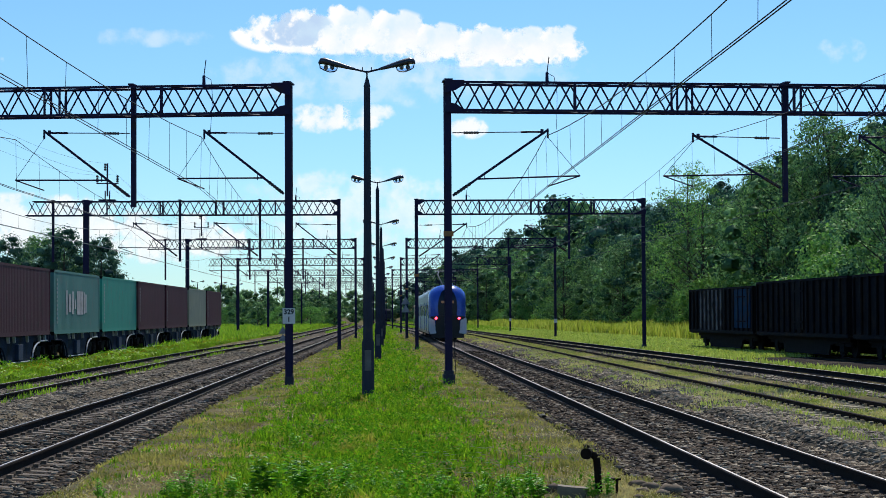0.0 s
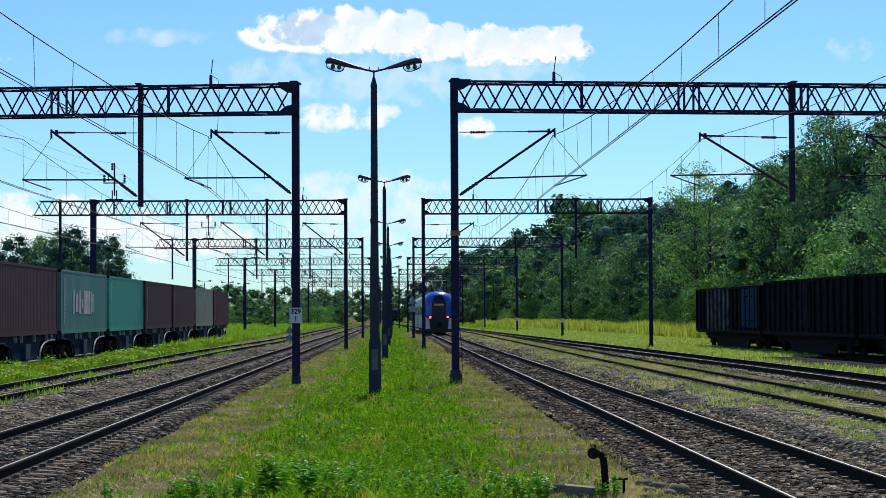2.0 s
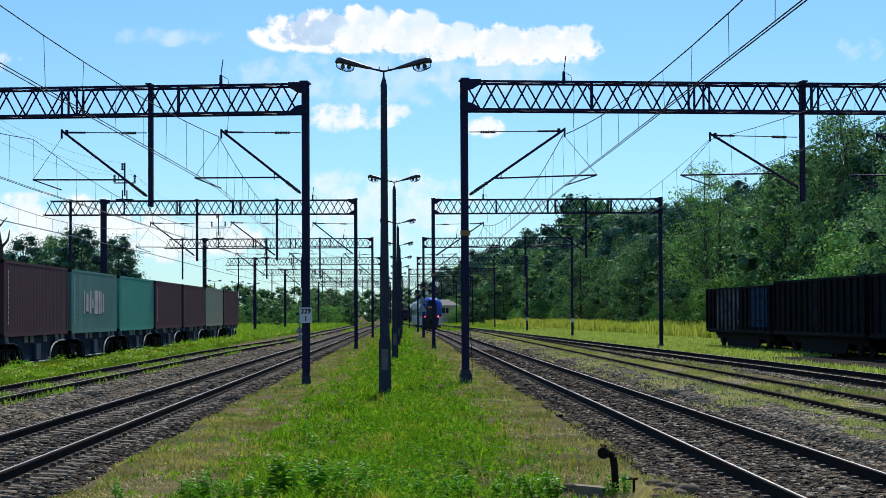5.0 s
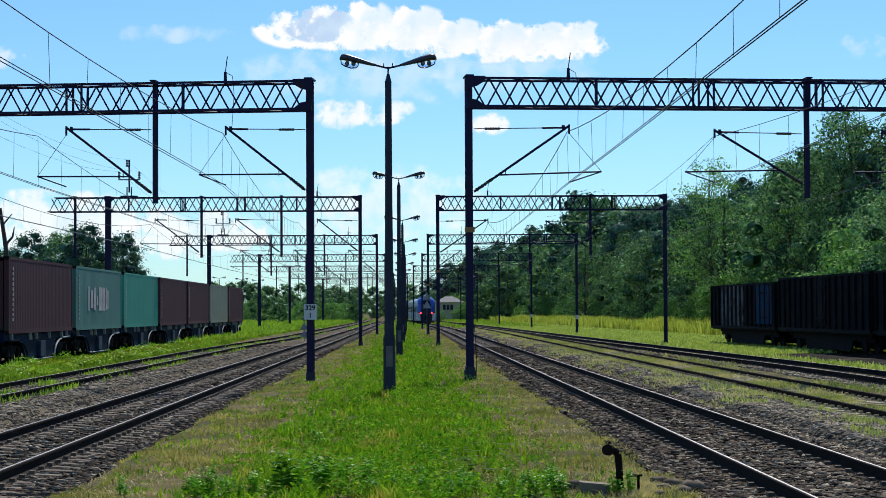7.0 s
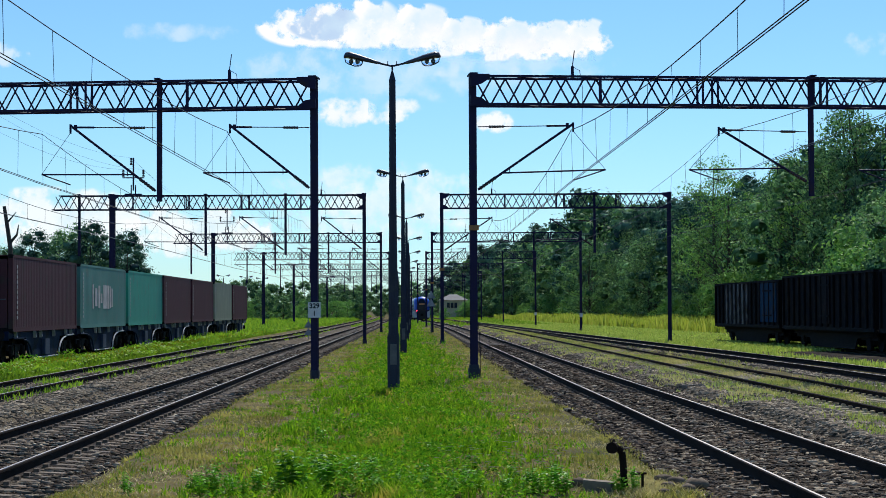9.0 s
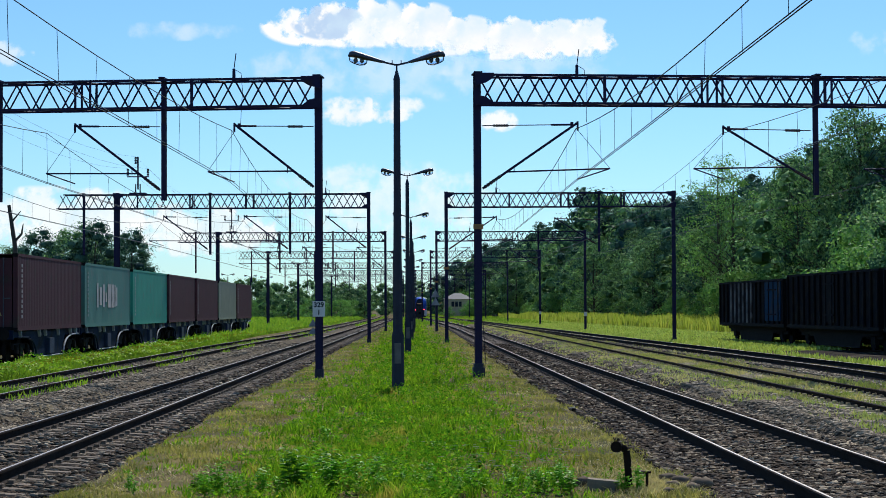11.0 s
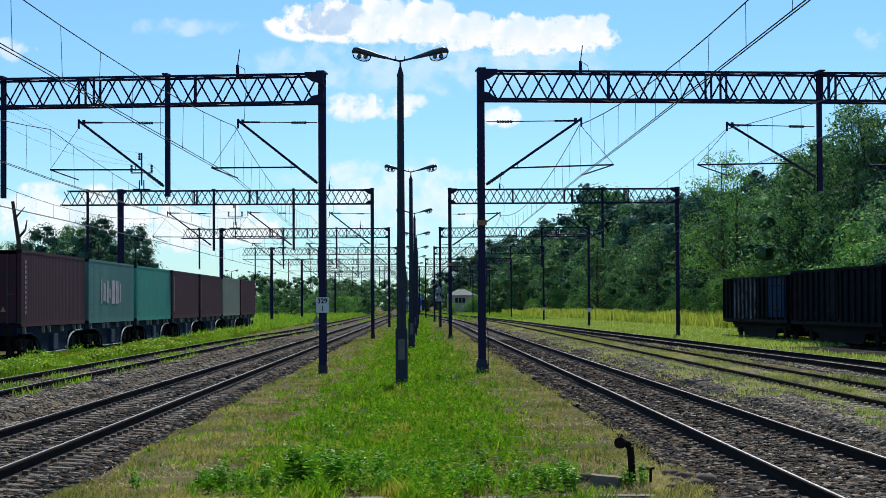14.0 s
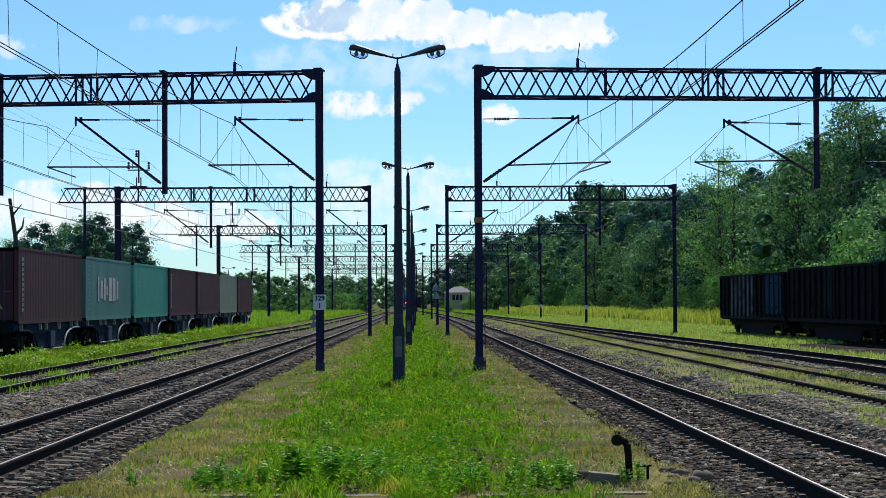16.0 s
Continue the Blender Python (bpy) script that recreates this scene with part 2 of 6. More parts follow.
def fast_mesh(me, verts, faces):
    k = faces.shape[1]
    me.vertices.add(len(verts))
    me.vertices.foreach_set("co", verts.astype(np.float32).ravel())
    me.loops.add(faces.size)
    me.loops.foreach_set("vertex_index", faces.astype(np.int32).ravel())
    me.polygons.add(len(faces))
    me.polygons.foreach_set("loop_start", np.arange(0, faces.size, k, dtype=np.int32))
    me.update(calc_edges=True)


def smooth01(t):
    t = np.clip(t, 0, 1)
    return t * t * (3 - 2 * t)


# ---- the plan: track centre lines x(y), levels ----
def r1(y):
    """The main track that the train runs on: straight, then a long left-hand bend."""
    y = np.asarray(y, float)
    bend = np.clip(y - 140, 0, 190)
    return 4.7 - 0.003 * np.clip(y - 40, 0, 100) - 7.5e-5 * bend ** 2 - 0.026 * np.clip(y - 330, 0, None)


def r2(y):
    y = np.asarray(y, float)
    return np.where(y > 330, r1(y) + 4.4, np.maximum(8.88 - 0.0097 * np.clip(y - 48, 0, None), r1(y) + 4.4))


def r3(y):
    y = np.asarray(y, float)
    return np.maximum(13.05 - 0.0225 * np.clip(y - 58, 0, None), r2(y))


def r4(y):
    y = np.asarray(y, float)
    return 18.05 - 0.040 * (y - 108)


def l1(y):
    y = np.asarray(y, float)
    return -5.57 - 0.00004 * np.clip(y - 300, 0, 120) ** 2 - 0.01 * np.clip(y - 420, 0, None)


def l2(y):
    y = np.asarray(y, float)
    return -10.0 + 0.9 * smooth01((y - 95) / 60) + (l1(y) + 5.57)


def l3(y):
    y = np.asarray(y, float)
    return -14.55 + 0 * y


RAIL_TOP, BED = 0.02, -0.16


def hill(x, y):
    """The wooded slope on the right-hand side."""
    edge = np.interp(y, [0, 90, 150, 200, 300, 450, 600, 900], [52, 40, 29, 26, 24, 17, 8, -20])
    return (3.5 + 6.0 * smooth01((y - 215) / 60.0)) * smooth01((x - edge) / 40.0) * smooth01((y - 40) / 60.0)


def ground_z(x, y):
    z = hill(x, y) - 0.02
    for line, half, deep in ((l1, 2.0, 1.0), (l2, 1.9, 1.0), (r1, 1.9, 1.0), (r3, 1.7, 0.9), (r2, 1.45, 0.6)):
        z = z - deep * (0.02 - BED + 0.03) * (1 - smooth01((np.abs(x - line(y)) - half + 0.45) / 0.45))
    z = np.maximum(z, BED - 0.07 + 0 * x)
    return z + 0.015 * np.sin(x * 2.1 + y * 0.7) * np.cos(y * 0.53 - x)


# ---- ground ----
gx = np.concatenate([[-3000, -1500, -700, -300, -120, -60], np.arange(-30, 30.01, 0.3), np.arange(32, 90, 4), [120, 200, 400, 900, 1800, 3000]])
gy = np.concatenate([[-400, -150, -60, -20, 0], np.arange(4, 60, 0.5), np.arange(60, 200, 2.0), np.arange(200, 620, 10), [700, 900, 1300, 2000, 3000, 4500]])
GX, GY = np.meshgrid(gx, gy)
gv = np.stack([GX, GY, ground_z(GX, GY)], -1).reshape(-1, 3)
nx_, ny_ = len(gx), len(gy)
ii = (np.arange(ny_ - 1)[:, None] * nx_ + np.arange(nx_ - 1)[None]).ravel()
gf = np.stack([ii, ii + 1, ii + nx_ + 1, ii + nx_], -1)
ground = bulk("ground", gv, gf, M["ground"], "grassy soil with dry patches between the tracks", "ground", "structure")
ground.data.shade_smooth()


def bed(x_lo, x_hi, y0, y1, label, material="ballast", rag=0.3, lift=0.0):
    ys = np.concatenate([np.arange(y0, 70, 0.4), np.arange(70, y1, 3.0)])
    u = np.linspace(0, 1, 24)
    lo, hi = x_lo(ys), x_hi(ys)
    X = lo[:, None] + (hi - lo)[:, None] * u[None]
    Y = np.repeat(ys[:, None], len(u), 1)
    rng = np.random.default_rng(5)
    for col in (0, -1):
        X[:, col] += np.convolve(rng.normal(0, rag, len(ys) + 2), (0.35, 0.5, 0.35), "valid")
    Z = np.maximum(BED - 0.01 + rng.normal(0, 0.012, X.shape), ground_z(X, Y) + 0.006) + lift
    Z[:, 0] = ground_z(X[:, 0], Y[:, 0]) - 0.03
    Z[:, -1] = ground_z(X[:, -1], Y[:, -1]) - 0.03
    k = len(u)
    i = (np.arange(len(ys) - 1)[:, None] * k + np.arange(k - 1)[None]).ravel()
    return bulk("ballast_bed", np.stack([X, Y, Z], -1).reshape(-1, 3), np.stack([i, i + 1, i + k + 1, i + k], -1), M[material], label, "ballast", "structure")


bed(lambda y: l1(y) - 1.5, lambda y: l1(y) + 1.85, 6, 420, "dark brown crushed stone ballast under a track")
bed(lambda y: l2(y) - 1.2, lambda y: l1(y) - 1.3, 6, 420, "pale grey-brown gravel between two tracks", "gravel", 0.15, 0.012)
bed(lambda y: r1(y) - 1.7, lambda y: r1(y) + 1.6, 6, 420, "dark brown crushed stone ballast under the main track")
bed(lambda y: r1(y) + 1.4, lambda y: np.minimum(r1(y) + 2.9, r2(y) - 1.0), 6, 420, "tan gravel and dry soil beside the main track", "gravel", 0.2, 0.012)
bed(lambda y: r3(y) - 2.0, lambda y: r3(y) - 0.75, 20, 320, "grey gravel beside a side track", "gravel", 0.15, 0.012)
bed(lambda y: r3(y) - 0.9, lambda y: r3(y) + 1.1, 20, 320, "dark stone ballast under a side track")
# dark strip laid where shade falls beside the open wagons
bed(lambda y: r4(y) - 4.7, lambda y: r4(y) - 1.1, 45, 83, "dark ground strip standing for shade beside the open wagons", "ballast", 0.25, 0.02)

# ---- tracks ----
PROFILE = [(-0.07, 0), (-0.07, 0.012), (-0.012, 0.03), (-0.009, 0.115), (-0.036, 0.13), (-0.036, 0.155), (-0.026, 0.1605),
           (0.026, 0.1605), (0.036, 0.155), (0.036, 0.13), (0.009, 0.115), (0.012, 0.03), (0.07, 0.012), (0.07, 0)]


def rail_part(line, side, y0, y1, top, parent, shiny):
    ys = np.concatenate([np.arange(y0, 140, 6.0), np.arange(140, y1, 10.0)])
    xs = line(ys) + side * 0.7535
    shape = Shape().loft([[(x + a, y, top - 0.161 + b) for a, b in PROFILE] for x, y in zip(xs, ys)])
    ob = part("rail", shape, M["rail"], parent)
    head = Shape().loft([[(x + a, y, top + b) for a, b in ((-0.017, -0.003), (-0.013, 0.002), (0.013, 0.002), (0.017, -0.003))] for x, y in zip(xs, ys)])
    part("rail_head", head, M["railtop"] if shiny else M["rail"], ob, "worn shiny running surface" if shiny else "")


def sleeper_shape(w=2.5):
    s = Shape()
    prof = [(-0.13, -0.12), (0.13, -0.12), (0.12, 0.0), (0.10, 0.02), (-0.10, 0.02), (-0.12, 0.0)]
    s.loft([[(x, a, b - d) for a, b in prof] for x, d in ((-w / 2, 0.02), (-0.9, 0.0), (-0.55, 0.0), (0, 0.035), (0.55, 0.0), (0.9, 0.0), (w / 2, 0.02))])
    for k in (-1, 1):
        for o in (-0.11, 0.11):
            s.box((k * 0.7535 + o, 0, 0.04), (0.07, 0.11, 0.05))
    return s


def track(line, y0, y1, label, top=RAIL_TOP, shiny=True, sleepers=300, material="sleeper", lift=0.0):
    t = thing("railway_track", label, "railway track", pose(0, 0, 0), "parallel railway tracks", "structure")
    for side in (-1, 1):
        rail_part(line, side, y0, y1, top, t, shiny)
    if not sleepers:
        return t
    z = top - 0.161 - 0.02 + lift
    first = part("sleeper", sleeper_shape(), M[material], t, at=pose(float(line(y0 + 6)), y0 + 6, z))
    rest = Shape()
    base = sleeper_shape()
    y, k = y0 + 6.6, 1
    while y < min(y1, 330):
        x = float(line(y))
        if k < sleepers:
            ob = new("sleeper", first.data)
            ob.parent, ob.matrix_basis = t, pose(x, y, z + random.uniform(-0.006, 0.006), 0, 0, random.uniform(-0.6, 0.6))
        else:
            rest.box((x, y, z - 0.05), (2.5, 0.24, 0.13))
        y, k = y + 0.6, k + 1
    if rest.v:
        part("sleeper_row", rest, M[material], t)["kind"] = "stuff"
    return t


track(l1, 10, 520, "railway track with shiny worn rails on concrete sleepers")
track(l2, 20, 520, "older railway track with duller rails in gravel and weeds", sleepers=150)
track(l3, 40, 330, "overgrown siding track under a container train", top=0.1, shiny=False, sleepers=0)
track(r1, 10, 620, "main railway track with shiny rails in dark ballast")
track(r2, 20, 620, "grass-grown railway track with pale timber sleepers", top=0.06, shiny=False, sleepers=170, material="timber", lift=0.05)
track(r3, 25, 322, "side railway track with worn rails in grey ballast", top=0.06, sleepers=0)
track(r4, 40, 150, "siding track in grass under open wagons", top=0.08, shiny=False, sleepers=0)

# ---- overhead line portals ----
Z_TOP, Z_LOW = 8.16, 7.40


def beam_parts(t, xa, xb, slant_left=False):
    """A square lattice beam from xa to xb, in the portal's own space."""
    for y in (-0.32, 0.32):
        for z in (Z_TOP, Z_LOW):
            a = xa + (0.38 if slant_left and z == Z_TOP else 0)
            part("chord", Shape().box(((a + xb) / 2, y, z), (xb - a, 0.07, 0.06)), M["steel"], t)
    for y, flip in ((-0.32, False), (0.32, True)):
        s, x, up = Shape(), xa + 0.1, flip
        while x + 0.42 < xb:
            za, zb = (Z_LOW, Z_TOP) if not up else (Z_TOP, Z_LOW)
            s.bar((x, y, za), (x + 0.42, y, zb), 0.024, n=4)
            x, up = x + 0.42, not up
        part("lattice", s, M["steel"], t)
    for z in (Z_TOP, Z_LOW):
        x, k = xa + 1.0, 1
        while x + 0.9 < xb:
            part("cross_brace", Shape().bar((x, -0.32 * k, z), (x + 0.9, 0.32 * k, z), 0.022, n=4), M["steel"], t)
            x, k = x + 0.9, -k
    # bolted splices: pairs of posts between the beam's sections, single plates in between
    d = -1 if slant_left else 1
    x0 = xb if slant_left else xa
    for u in (6.3, 6.72, 9.6, 9.78):
        if u < xb - xa - 0.5:
            for y in (-0.33, 0.33):
                part("splice_post", Shape().box((x0 + d * u, y, (Z_TOP + Z_LOW) / 2), (0.055, 0.05, Z_TOP - Z_LOW + 0.04)), M["steel"], t)
    for u in (3.45, 12.6):
        if u < xb - xa - 0.5:
            part("joint_plate", Shape().box((x0 + d * u, -0.37, (Z_TOP + Z_LOW) / 2), (0.085, 0.02, Z_TOP - Z_LOW)), M["steel"], t)


def mast(t, x, z0, z1, footing=False, name="mast", wide=0.19):
    s = Shape()
    s.box((x, -wide / 2, (z0 + z1) / 2), (wide, 0.02, z1 - z0)).box((x, wide / 2, (z0 + z1) / 2), (wide, 0.02, z1 - z0))
    s.box((x, 0, (z0 + z1) / 2), (0.016, wide - 0.02, z1 - z0))
    z = z0 + 0.5
    while z < z1:
        s.box((x, 0, z), (wide - 0.01, wide - 0.02, 0.012))
        z += 1.1
    m = part(name, s, M["steel"], t)
    if z0 < 1:
        k = 0.85 if footing else 0.65
        part("footing", Shape().box((x, 0, 0.05), (0.36 * k, 0.4 * k, 0.5 * k), 0.05).box((x, 0, 0.3 * k + 0.04), (0.3 * k, 0.32 * k, 0.16 * k), 0.04), M["pole"], t)
    if footing:
        part("earth_cable", Shape().line([(x + 0.15, -0.1, 0.0), (x + 0.17, -0.12, 0.5), (x + 0.15, -0.1, 1.0), (x + 0.11, -0.08, 1.5)], 0.012), M["wire"], t)
    if z1 > Z_TOP - 0.1:
        if z0 < 1:
            k = -1 if x > 6 or abs(x) < 0.01 and t.location.x < 0 else 1
            part("corner_plate", Shape().loft([[(x + k * a, y, b) for a, b in ((-0.1, Z_TOP - 0.3), (-0.1, Z_TOP + 0.05), (0.42, Z_TOP + 0.05), (0.42, Z_TOP - 0.08), (0.2, Z_TOP - 0.22))] for y in (-0.39, -0.37)]), M["steel"], t)
            part("corner_plate", Shape().loft([[(x + k * a, y, b) for a, b in ((-0.1, Z_LOW - 0.06), (-0.1, Z_LOW + 0.22), (0.2, Z_LOW + 0.16), (0.36, Z_LOW + 0.04), (0.36, Z_LOW - 0.06))] for y in (-0.39, -0.37)]), M["steel"], t)
        part("cap_plate", Shape().box((x, 0, Z_TOP + 0.07), (wide + 0.03, 0.72, 0.04)), M["steel"], t)
    return m


def insulator(a, b, n=5, r=0.055):
    s = Shape()
    a, b = Vector(a), Vector(b)
    s.bar(a, b, 0.02)
    for i in range(n):
        p, q = a.lerp(b, (i + 0.1) / n), a.lerp(b, (i + 0.85) / n)
        s.bar(p, q, r, r * 0.72, n=8)
    return s


def cantilever(t, xm, side, reach, z_foot=5.15, z_tip=6.95, contact=None):
    """A hinged bracket on a mast at xm that reaches out to a wire above a track."""
    def P(u, z, y=0.0):
        return (xm + side * (0.14 + u), y, z)
    s = Shape()
    s.bar(P(0.0, z_foot), P(reach, z_tip), 0.035, n=8)
    c = part("cantilever", s, M["steel"], t)
    part("insulator", insulator(P(0.02 * reach, z_foot + 0.02 * 1.8), P(0.19 * reach, z_foot + 0.19 * (z_tip - z_foot)), 6), M["porcelain"], c)
    part("tie_rod", Shape().bar(P(0, z_tip - 0.09), P(reach * 0.95, z_tip - 0.05), 0.014, n=6).bar(P(reach * 0.72, z_tip - 0.06), P(reach * 0.95, z_tip - 0.05), 0.03, n=6), M["steel"], c)
    part("insulator", insulator(P(0.3, z_tip - 0.09), P(0.72, z_tip - 0.085), 6, 0.045), M["porcelain"], c)
    k = 0.24
    part("registration_arm", Shape().bar(P(reach * k, z_foot + k * (z_tip - z_foot) + 0.02), P(reach * 1.34, 5.65), 0.024, n=6)
         .bar(P(reach * 0.33, z_foot + 0.35 * (z_tip - z_foot)), P(reach * 0.33, 5.58), 0.014, n=4), M["steel"], c)
    part("steady_arm", Shape().bar(P(reach * 1.34, 5.65), P(reach * 1.0, 5.36), 0.018, n=6), M["steel"], c)
    part("drop_bracket", Shape().bar(P(reach, z_tip + 0.04), P(reach * 1.0, z_tip - 0.22), 0.03, n=6).bar(P(reach * 0.94, z_tip - 0.13), P(reach * 0.94, z_tip + 0.02), 0.045, n=6), M["steel"], c)
    part("stay_wire", Shape().bar(P(reach * 1.0, z_tip - 0.2), P(reach * 1.34, 5.65), 0.007, n=4), M["wire"], c)


def top_fitting(t, x):
    part("lightning_horn", Shape().bar((x, 0, Z_TOP), (x, 0, Z_TOP + 0.32), 0.05, 0.04, n=8).bar((x, 0, Z_TOP + 0.3), (x + 0.06, 0, Z_TOP + 0.75), 0.014, n=5)
         .line([(x + 0.02, 0, Z_TOP + 0.3), (x + 0.2, 0, Z_TOP + 0.2), (x + 0.26, -0.1, Z_TOP - 0.3), (x + 0.22, -0.2, 6.9)], 0.008), M["steel"], t)


def portal_right(y, far_post, yaw=0.0, hang=10.0, shift=0.0):
    t = thing("catenary_portal", "dark rusty steel lattice portal carrying overhead wires", "portal", pose(1.61 + shift, y, 0, 0, 0, yaw), "overhead line portals")
    beam_parts(t, 0.0, far_post - 1.61)
    mast(t, 0.0, 0, Z_TOP + 0.08, y < 60)
    mast(t, far_post - 1.61, -0.1, Z_TOP + 0.08)
    mast(t, hang - 1.61, 4.93, Z_TOP + 0.1, name="drop_mast", wide=0.125)
    cantilever(t, 0.0, 1, 2.62, 5.1, 6.9)
    cantilever(t, hang - 1.61, -1, 2.46 if y < 60 else 2.28, 5.33, 6.8)
    if far_post > 14.5:
        cantilever(t, far_post - 1.61, -1, 2.3, 5.3, 6.8)
    top_fitting(t, 2.75)
    if 150 < y < 230:
        part("number_plate", Shape().box((far_post - 1.61, -0.14, 1.35), (0.26, 0.012, 0.34)), M["white"], t, "small white plate")
    part("band", Shape().box((0, -0.135, 4.06), (0.27, 0.016, 0.14)), M["band"], t, "faded orange marker band")
    return t


def portal_left(y, post, yaw=0.0, end=None, shift=0.0):
    t = thing("catenary_portal", "dark rusty steel lattice portal carrying overhead wires", "portal", pose(-2.72 + shift, y, 0, 0, 0, yaw), "overhead line portals")
    o = 2.72
    end = end if end is not None else post - 3.2
    beam_parts(t, end + o, 0.0, True)
    mast(t, 0.0, 0, Z_TOP + 0.08)
    mast(t, post + o, -0.1, Z_TOP + 0.08, wide=0.3)
    outer = -11.68 if y < 60 else -11.4
    for x in (-7.03, outer):
        mast(t, x + o, 4.87, Z_TOP + 0.1, name="drop_mast", wide=0.125)
    cantilever(t, 0.0, -1, 2.2, 5.2, 6.95)
    cantilever(t, -7.0 + o, -1, 2.4, 5.16, 7.0)
    cantilever(t, outer + o, -1, 2.4, 5.16, 7.0)
    top_fitting(t, -2.35)
    if y > 60:
        mast(t, -18.3 + o, 4.87, Z_TOP + 0.1, name="drop_mast", wide=0.125)
        x = post + o + 1.15
        part("line_insulator_stand", Shape().box((x, 0, Z_TOP + 0.08), (0.9, 0.5, 0.07)).box((x - 0.12, 0, Z_TOP + 0.35), (0.06, 0.06, 0.5)).box((x + 0.12, 0, Z_TOP + 0.35), (0.06, 0.06, 0.5))
             .bar((x, 0, Z_TOP + 0.3), (x, 0, Z_TOP + 2.1), 0.05, n=6).bar((x - 0.6, 0, Z_TOP + 1.0), (x + 0.6, 0, Z_TOP + 1.0), 0.035, n=6), M["steel"], t)
        for dx, dz in ((-0.55, 1.05), (0.55, 1.05), (-0.12, 1.7)):
            part("pin_insulator", insulator((x + dx, 0, Z_TOP + dz), (x + dx, 0, Z_TOP + dz + 0.4), 3, 0.08), M["porcelain"], t)
    return t


M["white"] = mat("white_enamel", (0.8, 0.8, 0.78), (0.7, 0.7, 0.68), 0.4, 0, 5, 40, 0.03)
M["band"] = mat("faded_orange_paint", (0.42, 0.2, 0.06), (0.3, 0.16, 0.07), 0.8, 0, 6, 40, 0.1)
SPAN, FIRST = 53.5, 53.3
portal_right(FIRST - 0.55, 15.6, 5, 11.02)
portal_left(FIRST, -16.6, -6)
for k in range(1, 7):
    y = FIRST + SPAN * k
    sh = float(r1(y) - 4.7) * (0.75 if k > 3 else 0.4)
    portal_right(y, 14.1 - 0.25 * max(0, k - 1), 0, 10.0, sh)
    portal_left(y, -16.5, 0, -19.75, -0.0 if k < 5 else float(l1(y) + 5.57))


# ---- wires ----
def wire_run(line, label, r=0.009, z_contact=5.34, z_mess=6.76, stag=0.3, n_span=6, sag=0.85, gap=0.045):
    t = thing("overhead_wire", label, "wire", pose(0, 0, 0), "overhead wires", "structure")
    mess, c1, c2 = [], [], []
    for k in range(-1, n_span):
        ya = FIRST + SPAN * k
        drops = []
        for i in range(16):
            u = i / 16
            y = ya + SPAN * u
            s = stag * (1 - 2 * u) * (1 if k % 2 else -1)
            x = float(line(y)) + s
            zm = z_mess - sag * 4 * u * (1 - u)
            mess.append((x, y, zm))
            c1.append((x - gap, y, z_contact)), c2.append((x + gap, y, z_contact))
            if y > 4 and (k < 1 or (k < 3 and i % 2)):
                drops.append(((x, y, zm), (x + random.uniform(-0.04, 0.04), y, z_contact)))
        for a, b in drops:
            part("dropper", Shape().bar(a, b, 0.0055, n=4, cap=False), M["wire"], t)
    part("messenger_wire", Shape().line(mess, r * 1.15), M["wire"], t)
    part("contact_wire", Shape().line(c1, r), M["wire"], t)
    part("contact_wire", Shape().line(c2, r), M["wire"], t)
    return t


wire_run(lambda y: r1(y) - 0.25, "dark overhead contact and messenger wires over the main track", stag=0.08, sag=0.79, gap=0.026, r=0.011)
wire_run(lambda y: l1(y) - 0.03, "dark overhead contact and messenger wires over a track", stag=-0.5, sag=0.6)
wire_run(lambda y: l2(y) + 0.1, "dark overhead contact and messenger wires over a track", stag=0.25, z_mess=6.7)
wire_run(lambda y: l3(y) + 0.1, "dark overhead contact and messenger wires over the siding", stag=0.25, z_mess=6.7)
wire_run(lambda y: r2(y) - 0.5, "dark overhead contact and messenger wires over a grassy track", stag=0.2, z_mess=6.62, sag=0.7, r=0.007)
wire_run(lambda y: r3(y) + 0.0, "dark overhead contact and messenger wires over a side track", stag=0.2, z_mess=6.62, sag=0.7, n_span=4, r=0.005)

line_run = thing("power_line", "three thin dark power line wires on insulators", "wire", pose(0, 0, 0), kind="structure")
for dx, z in ((-0.55, Z_TOP + 1.45), (0.55, Z_TOP + 1.45), (-0.12, Z_TOP + 2.1)):
    pts = []
    for k in range(-1, 6):
        for i in range(10):
            u = i / 10
            pts.append((-15.35 + dx, FIRST + SPAN * (k + u), z - 0.9 * 4 * u * (1 - u)))
    part("line_wire", Shape().line(pts, 0.005), M["wire"], line_run)


# ---- lamp posts ----
M["clear"] = bpy.data.materials.new("clear_glass_bowl")
M["clear"].use_nodes = True
clear = M["clear"].node_tree.nodes["Principled BSDF"].inputs
clear["Base Color"].default_value, clear["Roughness"].default_value = (0.93, 0.96, 0.97, 1), 0.04
clear["Transmission Weight"].default_value, clear["IOR"].default_value = 1.0, 1.06
M["plate"] = mat("grey_door_plate", (0.17, 0.17, 0.165), (0.1, 0.1, 0.1), 0.7, 0.0, 5, 30, 0.05)
M["grey"] = mat("painted_grey_metal", (0.08, 0.09, 0.115), (0.05, 0.058, 0.075), 0.45, 0.4, 4, 40, 0.1)


